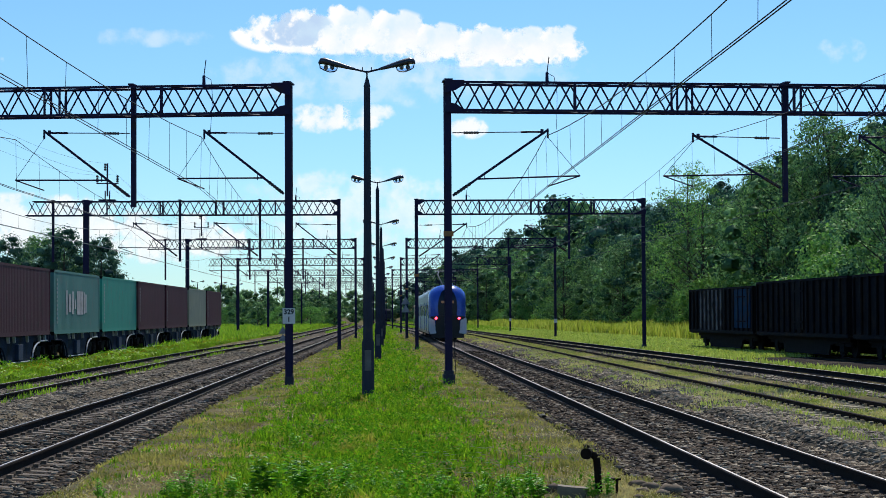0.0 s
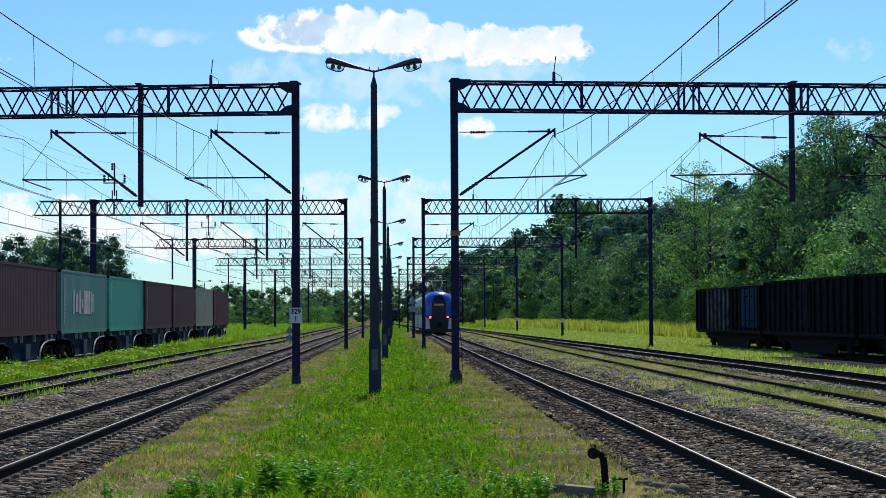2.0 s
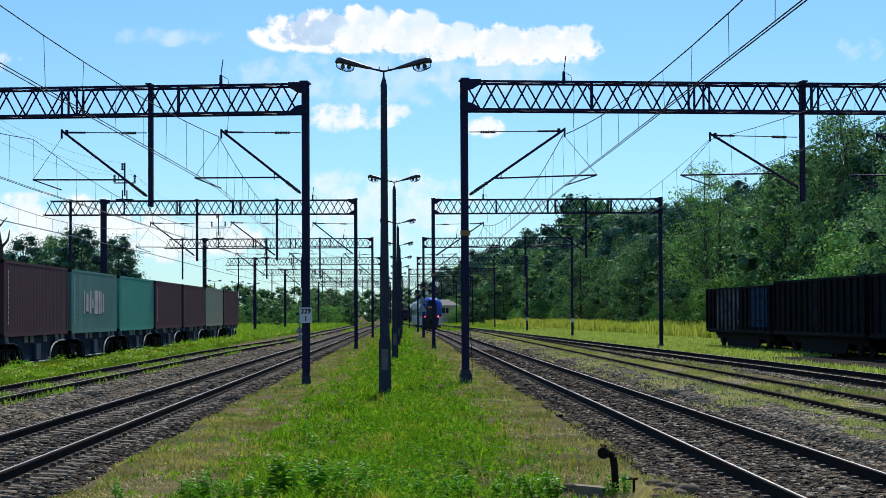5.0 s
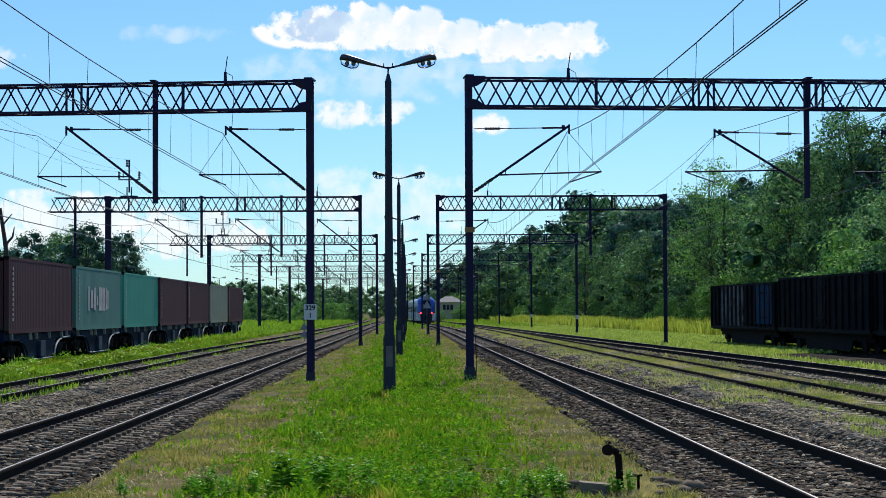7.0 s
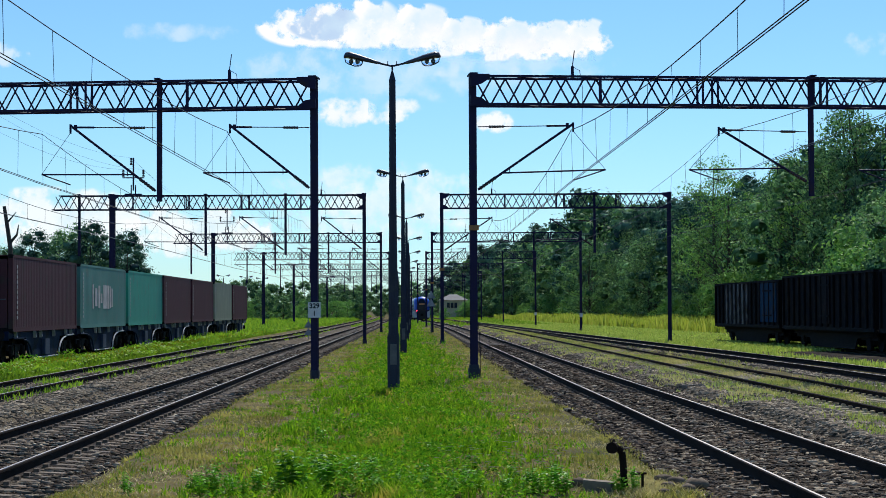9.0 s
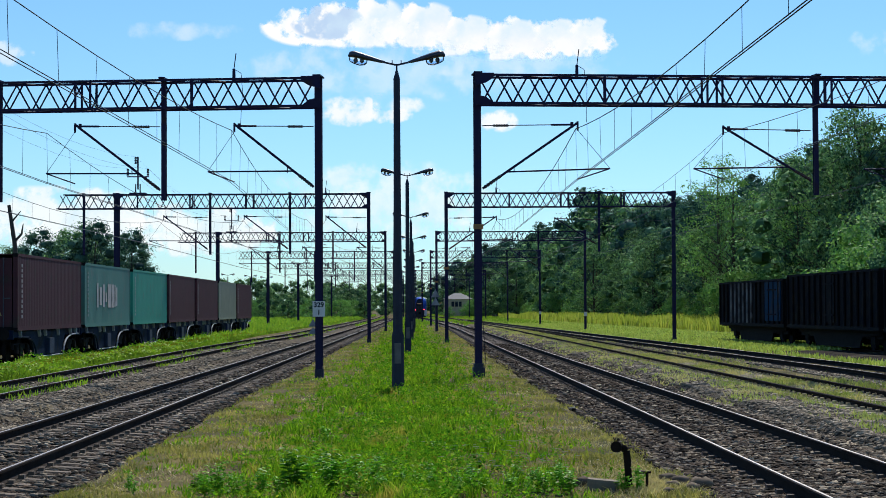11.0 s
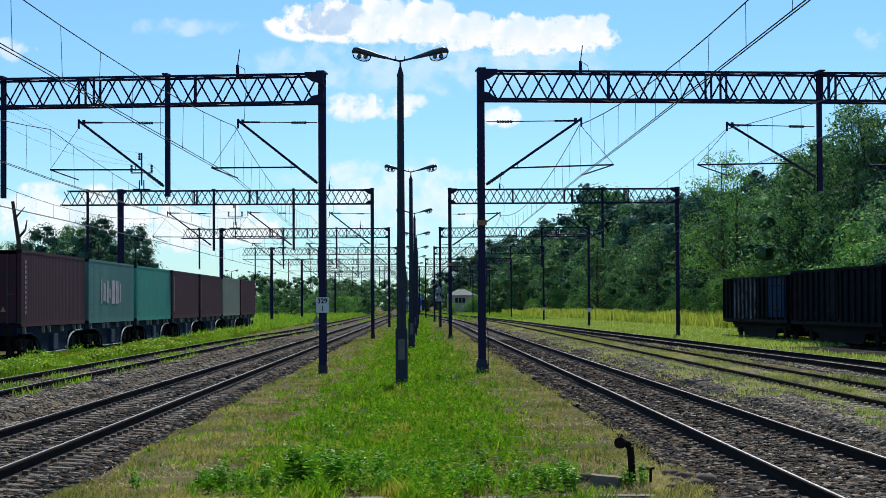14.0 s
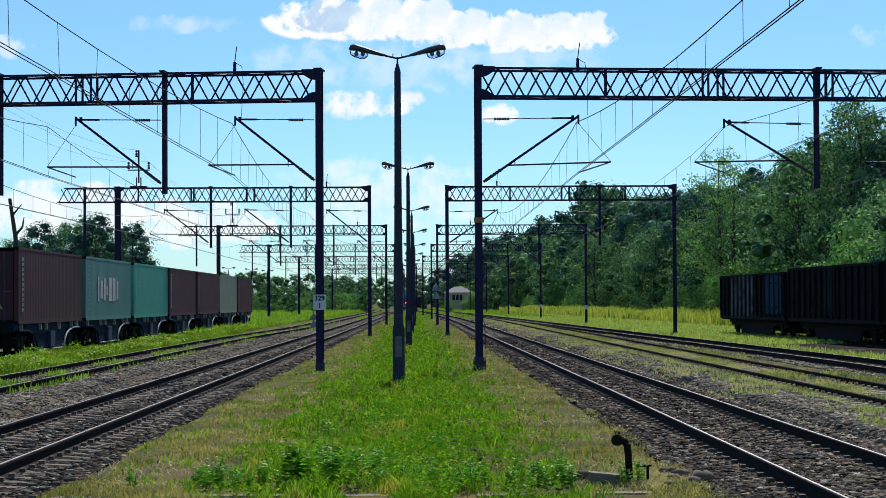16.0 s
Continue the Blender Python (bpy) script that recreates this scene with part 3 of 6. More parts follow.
def lamp_post(at):
    t = thing("street_lamp", "tall dark grey lamp post with two street lamp heads", "street lamp", at, "lamp posts along the grass strip")
    part("base", Shape().box((0, 0, 0.6), (0.27, 0.27, 1.36), 0.05).box((0, 0, 1.3), (0.24, 0.24, 0.06), 0.05), M["pole"], t)
    part("door_plate", Shape().box((0.0, -0.142, 0.86), (0.15, 0.014, 0.46)), M["plate"], t, "pale grey service door")
    part("pole", Shape().loft([[(r * math.cos(a), r * math.sin(a), z) for a in [math.pi / 4 * (i + 0.5) for i in range(8)]] for r, z in ((0.118, 1.3), (0.09, 4.2), (0.078, 7.0))]), M["pole"], t)
    part("cap", Shape().bar((0, 0, 7.0), (0, 0, 7.2), 0.085, 0.03, n=8).bar((0, 0, 7.2), (0, 0, 7.36), 0.022, n=6), M["pole"], t)
    for k in (-1, 1):
        part("arm", Shape().bar((0, 0, 7.33), (k * 0.34, 0, 7.41), 0.024, n=6).box((k * 0.1, 0, 7.39), (0.02, 0.05, 0.1)), M["pole"], t)
        rings = []
        for x, w, h, z in ((0.26, 0.04, 0.03, 7.39), (0.36, 0.06, 0.05, 7.41), (0.7, 0.12, 0.085, 7.50), (0.95, 0.15, 0.10, 7.565), (1.05, 0.13, 0.08, 7.56), (1.09, 0.05, 0.03, 7.54)):
            rings.append([(k * x, w * math.cos(a), z + h * math.sin(a) * (1.0 if math.sin(a) > 0 else 0.55)) for a in [2 * math.pi * i / 10 for i in range(10)]])
        h = part("lamp_head", Shape().loft(rings), M["grey"], t, "grey cobra-style lamp head", True)
        rings = []
        for x, w, h_, z in ((0.68, 0.07, 0.05, 7.44), (0.76, 0.10, 0.115, 7.46), (0.88, 0.11, 0.13, 7.49), (0.99, 0.1, 0.11, 7.51), (1.05, 0.06, 0.05, 7.52)):
            rings.append([(k * x, w * math.cos(a), z + h_ * (math.sin(a) if math.sin(a) < 0 else 0.1 * math.sin(a))) for a in [2 * math.pi * i / 10 for i in range(10)]])
        part("glass_bowl", Shape().loft(rings), M["clear"], h, "clear rounded glass bowl", True).visible_shadow = False
        rim = [(k * x, y, z) for x, y, z in ((0.66, 0, 7.46), (0.68, 0, 7.38), (0.73, 0, 7.34), (0.84, 0, 7.335), (0.97, 0, 7.38), (1.05, 0, 7.43), (1.06, 0, 7.52))]
        part("bowl_rim", Shape().line(rim, 0.013, 5), M["pole"], h)
        for x in (0.78, 0.92):
            part("bulb", Shape().lathe((k * x, 0, 7.44), [(0.012, -0.06), (0.045, -0.03), (0.05, 0.02), (0.02, 0.06)], 8), M["plate"], h)
    return t


lamp = lamp_post(pose(-0.47, 43.7, 0))
for k in range(1, 9):
    y = 43.7 + 36.6 * k
    copy_thing(lamp, pose(-0.45 + min(0.0, float(r1(y)) - 4.1) * 0.6, y, 0, 0, 0, random.uniform(-2, 2)))

for x, y in ((-30.5, 312), (-28.0, 325), (-26.5, 340)):
    copy_thing(lamp, pose(x, y, 0, 0, 0, 8))

# ---- kilometre plate on a mast ----
M["black"] = mat("black_paint", (0.012, 0.012, 0.013), None, 0.5, 0, 5, 40, 0.02)


def lettering(text, size, m, material, parent, name="lettering"):
    cu = bpy.data.curves.new(name, "FONT")
    cu.body, cu.size, cu.align_x, cu.align_y, cu.extrude, cu.offset = text, size, "CENTER", "CENTER", 0.003, 0.006
    tmp = new("tmp_text", cu)
    me = bpy.data.meshes.new_from_object(tmp.evaluated_get(bpy.context.evaluated_depsgraph_get()))
    bpy.data.objects.remove(tmp)
    me.materials.clear()
    me.materials.append(material)
    ob = new(name, me)
    ob.parent, ob.matrix_basis = parent, m
    return ob


km = thing("kilometre_sign", "white kilometre plate reading 329 over 1 on a steel mast", "sign", pose(-2.72, 53.12, 1.86))
part("plate", Shape().box((0, 0, 0), (0.34, 0.012, 0.42)), M["white"], km)
lettering("329", 0.185, pose(0, -0.009, 0.105, 90), M["black"], km)
lettering("1", 0.185, pose(0, -0.009, -0.1, 90), M["black"], km)
part("bracket", Shape().box((0, 0.03, 0.1), (0.26, 0.05, 0.03)).box((0, 0.03, -0.1), (0.26, 0.05, 0.03)), M["steel"], km)

# ---- container train ----
M["maroon"] = mat("maroon_container_paint", (0.1, 0.033, 0.043), (0.076, 0.027, 0.035), 0.65, 0, 0.8, 30, 0.08, 0.003, spec=0.15, dirt=(0.06, 0.034, 0.034), dirt_amount=0.25)
M["brown"] = mat("brown_container_paint", (0.092, 0.032, 0.04), (0.07, 0.026, 0.033), 0.65, 0, 0.8, 30, 0.08, 0.003, spec=0.15, dirt=(0.05, 0.035, 0.03), dirt_amount=0.25)
M["teal"] = mat("faded_teal_container_paint", (0.105, 0.28, 0.235), (0.085, 0.235, 0.2), 0.6, 0, 0.8, 30, 0.08, 0.003, spec=0.2, dirt=(0.14, 0.2, 0.18), dirt_amount=0.2)
M["green"] = mat("sea_green_container_paint", (0.055, 0.39, 0.28), (0.05, 0.33, 0.245), 0.6, 0, 0.8, 30, 0.08, 0.003, spec=0.2, dirt=(0.1, 0.22, 0.18), dirt_amount=0.15)
M["greygreen"] = mat("grey_green_container_paint", (0.3, 0.34, 0.25), (0.23, 0.27, 0.21), 0.6, 0, 0.8, 30, 0.08, 0.003, spec=0.2)
M["wagonblue"] = mat("dark_blue_wagon_paint", (0.008, 0.022, 0.06), (0.006, 0.013, 0.03), 0.65, 0.0, 1.5, 30, 0.1, 0.003, spec=0.06, dirt=(0.01, 0.009, 0.009), dirt_amount=0.3)
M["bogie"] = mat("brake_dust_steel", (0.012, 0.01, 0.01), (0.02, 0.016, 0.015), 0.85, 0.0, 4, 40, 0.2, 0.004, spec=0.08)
M["bogiepale"] = mat("pale_dusty_steel", (0.42, 0.45, 0.48), (0.2, 0.22, 0.24), 0.6, 0.1, 3, 40, 0.1, 0.003)


def corrugated(shape, x, y0, y1, z0, z1, out, pitch=0.28, depth=0.008):
    """A trapezoid-corrugated sheet in the plane x; out is the sign of its outer side."""
    n = int((y1 - y0) / pitch)
    p = (y1 - y0) / n
    pts = []
    for i in range(n):
        b = y0 + i * p
        pts += [(x, b), (x, b + p * 0.26), (x - out * depth, b + p * 0.5), (x - out * depth, b + p * 0.76)]
    pts.append((x, y1))
    v = [(a, b, z0) for a, b in pts] + [(a, b, z1) for a, b in pts]
    k = len(pts)
    shape.add(v, [(i, i + 1, i + 1 + k, i + k) for i in range(k - 1)])


def container(y, paint, words, logo=False, height=2.59):
    L, W = 12.19, 2.44
    t = thing("shipping_container", words, "container", pose(-14.52, y, 1.17), "containers on the freight train")
    H = height
    s = Shape()
    corrugated(s, W / 2 - 0.01, 0.12, L - 0.12, 0.14, H - 0.08, 1)
    corrugated(s, -W / 2 + 0.01, 0.12, L - 0.12, 0.14, H - 0.08, -1)
    part("side_panel", s, paint, t)
    part("roof", Shape().box((0, L / 2, H - 0.03), (W - 0.06, L - 0.1, 0.03)), paint, t)
    part("floor", Shape().box((0, L / 2, 0.1), (W - 0.08, L - 0.1, 0.12)), M["bogie"], t)
    part("end_wall", Shape().box((0, L - 0.06, H / 2), (W - 0.2, 0.05, H - 0.2)), paint, t)
    for sx in (-1, 1):
        part("top_rail", Shape().box((sx * (W / 2 - 0.03), L / 2, H - 0.05), (0.06, L - 0.2, 0.09)), paint, t)
        part("bottom_rail", Shape().box((sx * (W / 2 - 0.03), L / 2, 0.09), (0.06, L - 0.2, 0.15)), paint, t)
        for yy in (0.09, L - 0.09):
            part("corner_post", Shape().box((sx * (W / 2 - 0.08), yy, H / 2), (0.165, 0.18, H - 0.1), 0.02), paint, t)
            for z in (0.06, H - 0.06):
                part("corner_casting", Shape().box((sx * (W / 2 - 0.088), yy, z), (0.18, 0.182, 0.12), 0.015), M["bogie"], t)
        d = part("door", Shape().box((sx * 0.52, 0.045, H / 2), (1.02, 0.04, H - 0.3)), paint, t)
        for x in (0.25, 0.75):
            part("lock_rod", Shape().bar((sx * x, 0.0, 0.12), (sx * x, 0.0, H - 0.12), 0.017, n=6).box((sx * x + 0.1, 0.0, 1.1), (0.25, 0.02, 0.03)), M["grey"], d)
    marks = Shape()
    for i in range(11):
        marks.box((W / 2 + 0.006, 0.7, H - 0.4 - 0.17 * i), (0.004, 0.16, 0.11))
    part("number_marks", marks, M["mark"], t, "faded white marking column")
    em = Shape()
    for i in range(9):
        em.box((-0.35, 0.018, H - 0.5 - 0.13 * i), (0.09, 0.004, 0.08))
    part("number_marks", em, M["mark"], t, "faded white marking column")
    part("warning_patch", Shape().add([(0.52, 0.016, 0.52), (0.7, 0.016, 0.52), (0.61, 0.016, 0.7)], [(0, 1, 2)]), M["hazard"], t, "small yellow warning triangle")
    if logo:
        for y0, w, h in ((2.9, 0.35, 1.0), (3.55, 0.6, 0.75), (4.4, 0.5, 0.95), (5.1, 0.35, 0.4), (5.7, 0.95, 1.0), (6.8, 0.55, 1.0), (7.5, 0.3, 0.95), (7.95, 0.35, 0.8)):
            part("logo_mark", Shape().box((W / 2 + 0.004, y0 + w / 2, 1.3 + (h - 1.0) * 0.1), (0.005, w, h)), M["mark"], t, "worn white block-shaped mark")
    return t


M["mark"] = mat("faded_white_marking", (0.55, 0.55, 0.53), (0.35, 0.36, 0.35), 0.7, 0, 3, 20, 0.02)
M["hazard"] = mat("yellow_marking", (0.42, 0.33, 0.12), None, 0.7, 0, 5, 30, 0.02)


def bogie(t, y, gauge_half=0.7535, pale=True):
    b = part("bogie", Shape().box((0, y, 0.62), (1.9, 0.5, 0.22)).box((0.98, y, 0.55), (0.1, 2.5, 0.2), 0.03).box((-0.98, y, 0.55), (0.1, 2.5, 0.2), 0.03)
             .box((1.0, y, 0.42), (0.14, 0.6, 0.4)).box((-1.0, y, 0.42), (0.14, 0.6, 0.4)).box((0, y, 0.4), (1.9, 0.7, 0.3)), M["bogie"], t)
    for dy in (-0.9, 0.9):
        w = Shape().bar((-0.8, y + dy, 0.46), (0.8, y + dy, 0.46), 0.08, n=8)
        for sx in (-1, 1):
            w.lathe((sx * 0.75, y + dy, 0.46), [(0.3, -0.03), (0.48, -0.06), (0.46, 0.06), (0.3, 0.04)], 18, "x")
        part("wheelset", w, M["bogie"], b)
        part("axle_box", Shape().box((1.06, y + dy, 0.46), (0.16, 0.26, 0.28), 0.04), M["bogie"], b)
    return b


def flat_wagon(y):
    L = 12.9
    t = thing("container_wagon", "dark blue flat wagon with bogies carrying a container", "freight wagon", pose(-14.55, y - 0.36, 0.1), "container wagons of the freight train")
    for sx in (-1, 1):
        prof = [(0.2, 1.06), (0.2, 0.86), (3.2, 0.84), (4.0, 0.14), (8.9, 0.14), (9.7, 0.84), (12.7, 0.86), (12.7, 1.06)]
        part("side_sill", Shape().loft([[(sx * 1.12, a, b) for a, b in prof], [(sx * 1.04, a, b) for a, b in prof]]), M["wagonblue"], t)
        for yy in (3.3, 9.6):
            d = 1 if yy < 6 else -1
            arc = [(sx * 1.19, yy - d * 2.6, 0.86), (sx * 1.19, yy - d * 0.9, 0.84)] + [(sx * 1.19, yy + d * 1.5 * math.sin(a) - d * 0.9, 0.12 + 0.68 * math.cos(a)) for a in [math.pi / 2 * i / 7 for i in range(8)]]
            # rails alike at both ends; the shaded near one is coloured dark
            part("bow_rail", Shape().line(arc, 0.034, 6), M["bogiepale"] if d < 0 else M["wagonblue"], t, "pale curved rail coloured as the lit end" if d < 0 else "")
        part("bottom_lip", Shape().bar((sx * 1.16, 4.0, 0.13), (sx * 1.16, 8.95, 0.13), 0.03), M["bogiepale"], t, "pale dusty lower edge")
        for yy in (1.2, 4.5, 5.6, 8.1, 10.6, 11.7):
            part("bracket", Shape().box((sx * 1.17, yy, 0.97), (0.1, 0.11, 0.24), m=Matrix.Rotation(0.45, 3, "X")), M["bogiepale"], t)
    part("underframe", Shape().box((0, L / 2, 0.92), (1.9, L - 0.5, 0.2)).box((0.1, L / 2 + 0.3, 0.62), (1.2, 2.4, 0.5)), M["bogie"], t)
    part("headstock", Shape().box((0, 0.18, 0.95), (2.3, 0.12, 0.3)), M["wagonblue"], t)
    part("headstock", Shape().box((0, L - 0.18, 0.95), (2.3, 0.12, 0.3)), M["wagonblue"], t)
    part("tool_box", Shape().box((1.1, 6.5, 0.5), (0.3, 0.9, 0.55), 0.03), M["boxblue"], t, "blue equipment box")
    bogie(t, 1.9), bogie(t, L - 1.9)
    for sx in (-0.87, 0.87):
        for yy, k in ((0.12, -1), (L - 0.12, 1)):
            part("buffer", Shape().lathe((sx, yy, 0.98), [(0.09, -0.05 * k), (0.09, 0.2 * k), (0.21, 0.21 * k), (0.21, 0.26 * k)], 12, "y"), M["bogie"], t)
    return t


M["boxblue"] = mat("mid_blue_paint", (0.016, 0.04, 0.1), (0.01, 0.022, 0.055), 0.6, 0, 2, 30, 0.05)
paints = [("brown", "dark brown corrugated container with faded white markings on a wagon", False), ("teal", "faded teal corrugated container with a white block logo", True),
          ("green", "bright sea-green corrugated container on a flat wagon", False), ("maroon", "maroon corrugated container on a flat wagon", False),
          ("maroon", "dark maroon corrugated container on a flat wagon", False), ("greygreen", "grey-green corrugated container on a flat wagon", False),
          ("maroon", "maroon corrugated container at the train's end", False)]
for k, (p, words, logo) in enumerate(paints):
    y = 64.8 + 13.05 * k
    container(y, M[p], words, logo)
    flat_wagon(y)

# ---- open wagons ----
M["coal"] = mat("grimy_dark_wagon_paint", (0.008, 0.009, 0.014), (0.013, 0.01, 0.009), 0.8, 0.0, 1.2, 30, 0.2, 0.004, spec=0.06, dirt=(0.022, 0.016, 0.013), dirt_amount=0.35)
M["coalrib"] = mat("worn_rib_paint", (0.3, 0.29, 0.28), (0.06, 0.055, 0.055), 0.75, 0.0, 1.5, 30, 0.2, 0.004, dirt=(0.06, 0.045, 0.035), dirt_amount=0.3)
M["coalblue"] = mat("worn_blue_door_paint", (0.008, 0.05, 0.11), (0.007, 0.035, 0.075), 0.75, 0.0, 1.5, 30, 0.1, 0.004, spec=0.05, dirt=(0.05, 0.045, 0.04), dirt_amount=0.3)


def open_wagon(y, blue, words):
    L, top = 15.5, 3.1 if blue else 3.24
    yaw = math.degrees(math.atan(0.040))
    t = thing("open_wagon", words, "freight wagon", pose(float(r4(y)), y, 0.08, 0, 0, yaw), "open wagons on the siding")
    z0 = 0.86
    for sx in (-1, 1):
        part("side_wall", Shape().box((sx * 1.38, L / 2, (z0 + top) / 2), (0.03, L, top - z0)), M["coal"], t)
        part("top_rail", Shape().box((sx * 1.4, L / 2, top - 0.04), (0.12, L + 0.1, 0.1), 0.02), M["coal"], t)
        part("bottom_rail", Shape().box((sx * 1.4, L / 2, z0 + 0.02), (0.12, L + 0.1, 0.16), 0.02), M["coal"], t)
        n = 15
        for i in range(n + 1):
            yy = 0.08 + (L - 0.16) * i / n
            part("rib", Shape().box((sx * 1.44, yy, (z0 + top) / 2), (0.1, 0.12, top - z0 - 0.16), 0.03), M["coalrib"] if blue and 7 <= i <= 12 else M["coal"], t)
        for c in (0.5,) if not blue else (0.16,):
            d = part("door", Shape().box((sx * 1.425, L * c, (z0 + top) / 2 + 0.05), (0.05, 3.6 if blue else 1.75, top - z0 - 0.35)), M["coalblue"] if blue else M["coal"], t)
            part("hinge_bar", Shape().box((sx * 1.47, L * c, z0 + 0.55), (0.05, 1.8, 0.06)).box((sx * 1.47, L * c, top - 0.5), (0.05, 1.8, 0.06)), M["coal"], d)
    for yy in (0.0, L):
        part("end_wall", Shape().box((0, yy, (z0 + top) / 2), (2.74, 0.05, top - z0)), M["coal"], t)
        for x in (-0.9, -0.3, 0.3, 0.9):
            part("rib", Shape().box((x, yy + (0.05 if yy else -0.05), (z0 + top) / 2), (0.1, 0.07, top - z0 - 0.1)), M["coal"], t)
    part("floor", Shape().box((0, L / 2, z0 - 0.06), (2.7, L, 0.1)), M["coal"], t)
    part("underframe", Shape().box((0, L / 2, 0.78), (0.6, L - 0.2, 0.26)).box((0.2, L / 2, 0.6), (1.4, 1.6, 0.4)), M["bogie"], t)
    # dark sheets added to fill the shaded gap below the body
    for sx in (-1, 1):
        part("skirt", Shape().loft([[(sx * x, a, b) for a, b in ((0.9, 0.88), (0.9, 0.62), (3.7, 0.5), (4.1, 0.06), (L - 4.1, 0.06), (L - 3.7, 0.5), (L - 0.9, 0.62), (L - 0.9, 0.88))] for x in (1.05, 1.12)]), M["bogie"], t)
    part("brake_gear", Shape().box((0, 5.2, 0.5), (1.8, 0.5, 0.5), 0.1).box((0, L - 5.2, 0.5), (1.8, 0.5, 0.5), 0.1).bar((0.4, 1.0, 0.5), (0.4, L - 1.0, 0.5), 0.06), M["bogie"], t)
    bogie(t, 2.2), bogie(t, L - 2.2)
    for sx in (-0.87, 0.87):
        for yy, k in ((-0.05, -1), (L + 0.05, 1)):
            part("buffer", Shape().lathe((sx, yy, 0.98), [(0.09, -0.05 * k), (0.09, 0.3 * k), (0.22, 0.31 * k), (0.22, 0.36 * k)], 12, "y"), M["bogie"], t)
    return t


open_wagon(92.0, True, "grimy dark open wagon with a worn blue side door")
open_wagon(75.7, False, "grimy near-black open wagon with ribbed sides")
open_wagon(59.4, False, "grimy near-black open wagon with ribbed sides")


# ---- passenger train ----
M["blue"] = mat("glossy_blue_train_paint", (0.035, 0.12, 0.6), (0.03, 0.1, 0.5), 0.22, 0, 1, 20, 0.01, 0.001, spec=0.6)
M["silver"] = mat("pale_grey_train_paint", (0.5, 0.53, 0.55), (0.42, 0.45, 0.47), 0.35, 0.1, 0.8, 20, 0.02, 0.001, spec=0.5)
M["whitep"] = mat("white_train_paint", (0.72, 0.73, 0.74), (0.65, 0.66, 0.67), 0.3, 0, 1, 20, 0.01, 0.001)
M["darkglass"] = mat("dark_tinted_glass", (0.008, 0.014, 0.035), None, 0.2, 0, 3, 20, 0.0, spec=0.25)
M["blackp"] = mat("matt_black_panel", (0.012, 0.012, 0.014), None, 0.45, 0, 3, 20, 0.02)
M["red"] = glow_mat("red_tail_light", (1.0, 0.03, 0.06), 12.0)
M["amber"] = glow_mat("amber_display", (0.4, 0.2, 0.1), 0.12)


def body_ring(y, w, z0, z1, top_r=0.75, lean=0.0, n=7):
    """A carriage cross-section: upright sides, rounded roof."""
    pts = [(-w * 0.94, z0), (-w, z0 + 0.25)]
    pts += [(-w + top_r * (1 - math.cos(a)), z1 - top_r * 0.75 * (1 - math.sin(a))) for a in [math.pi / 2 * i / n for i in range(n + 1)]]
    return [(x, y + lean * (z - z0), z) for x, z in pts] + [(-x, y + lean * (z - z0), z) for x, z in reversed(pts)]


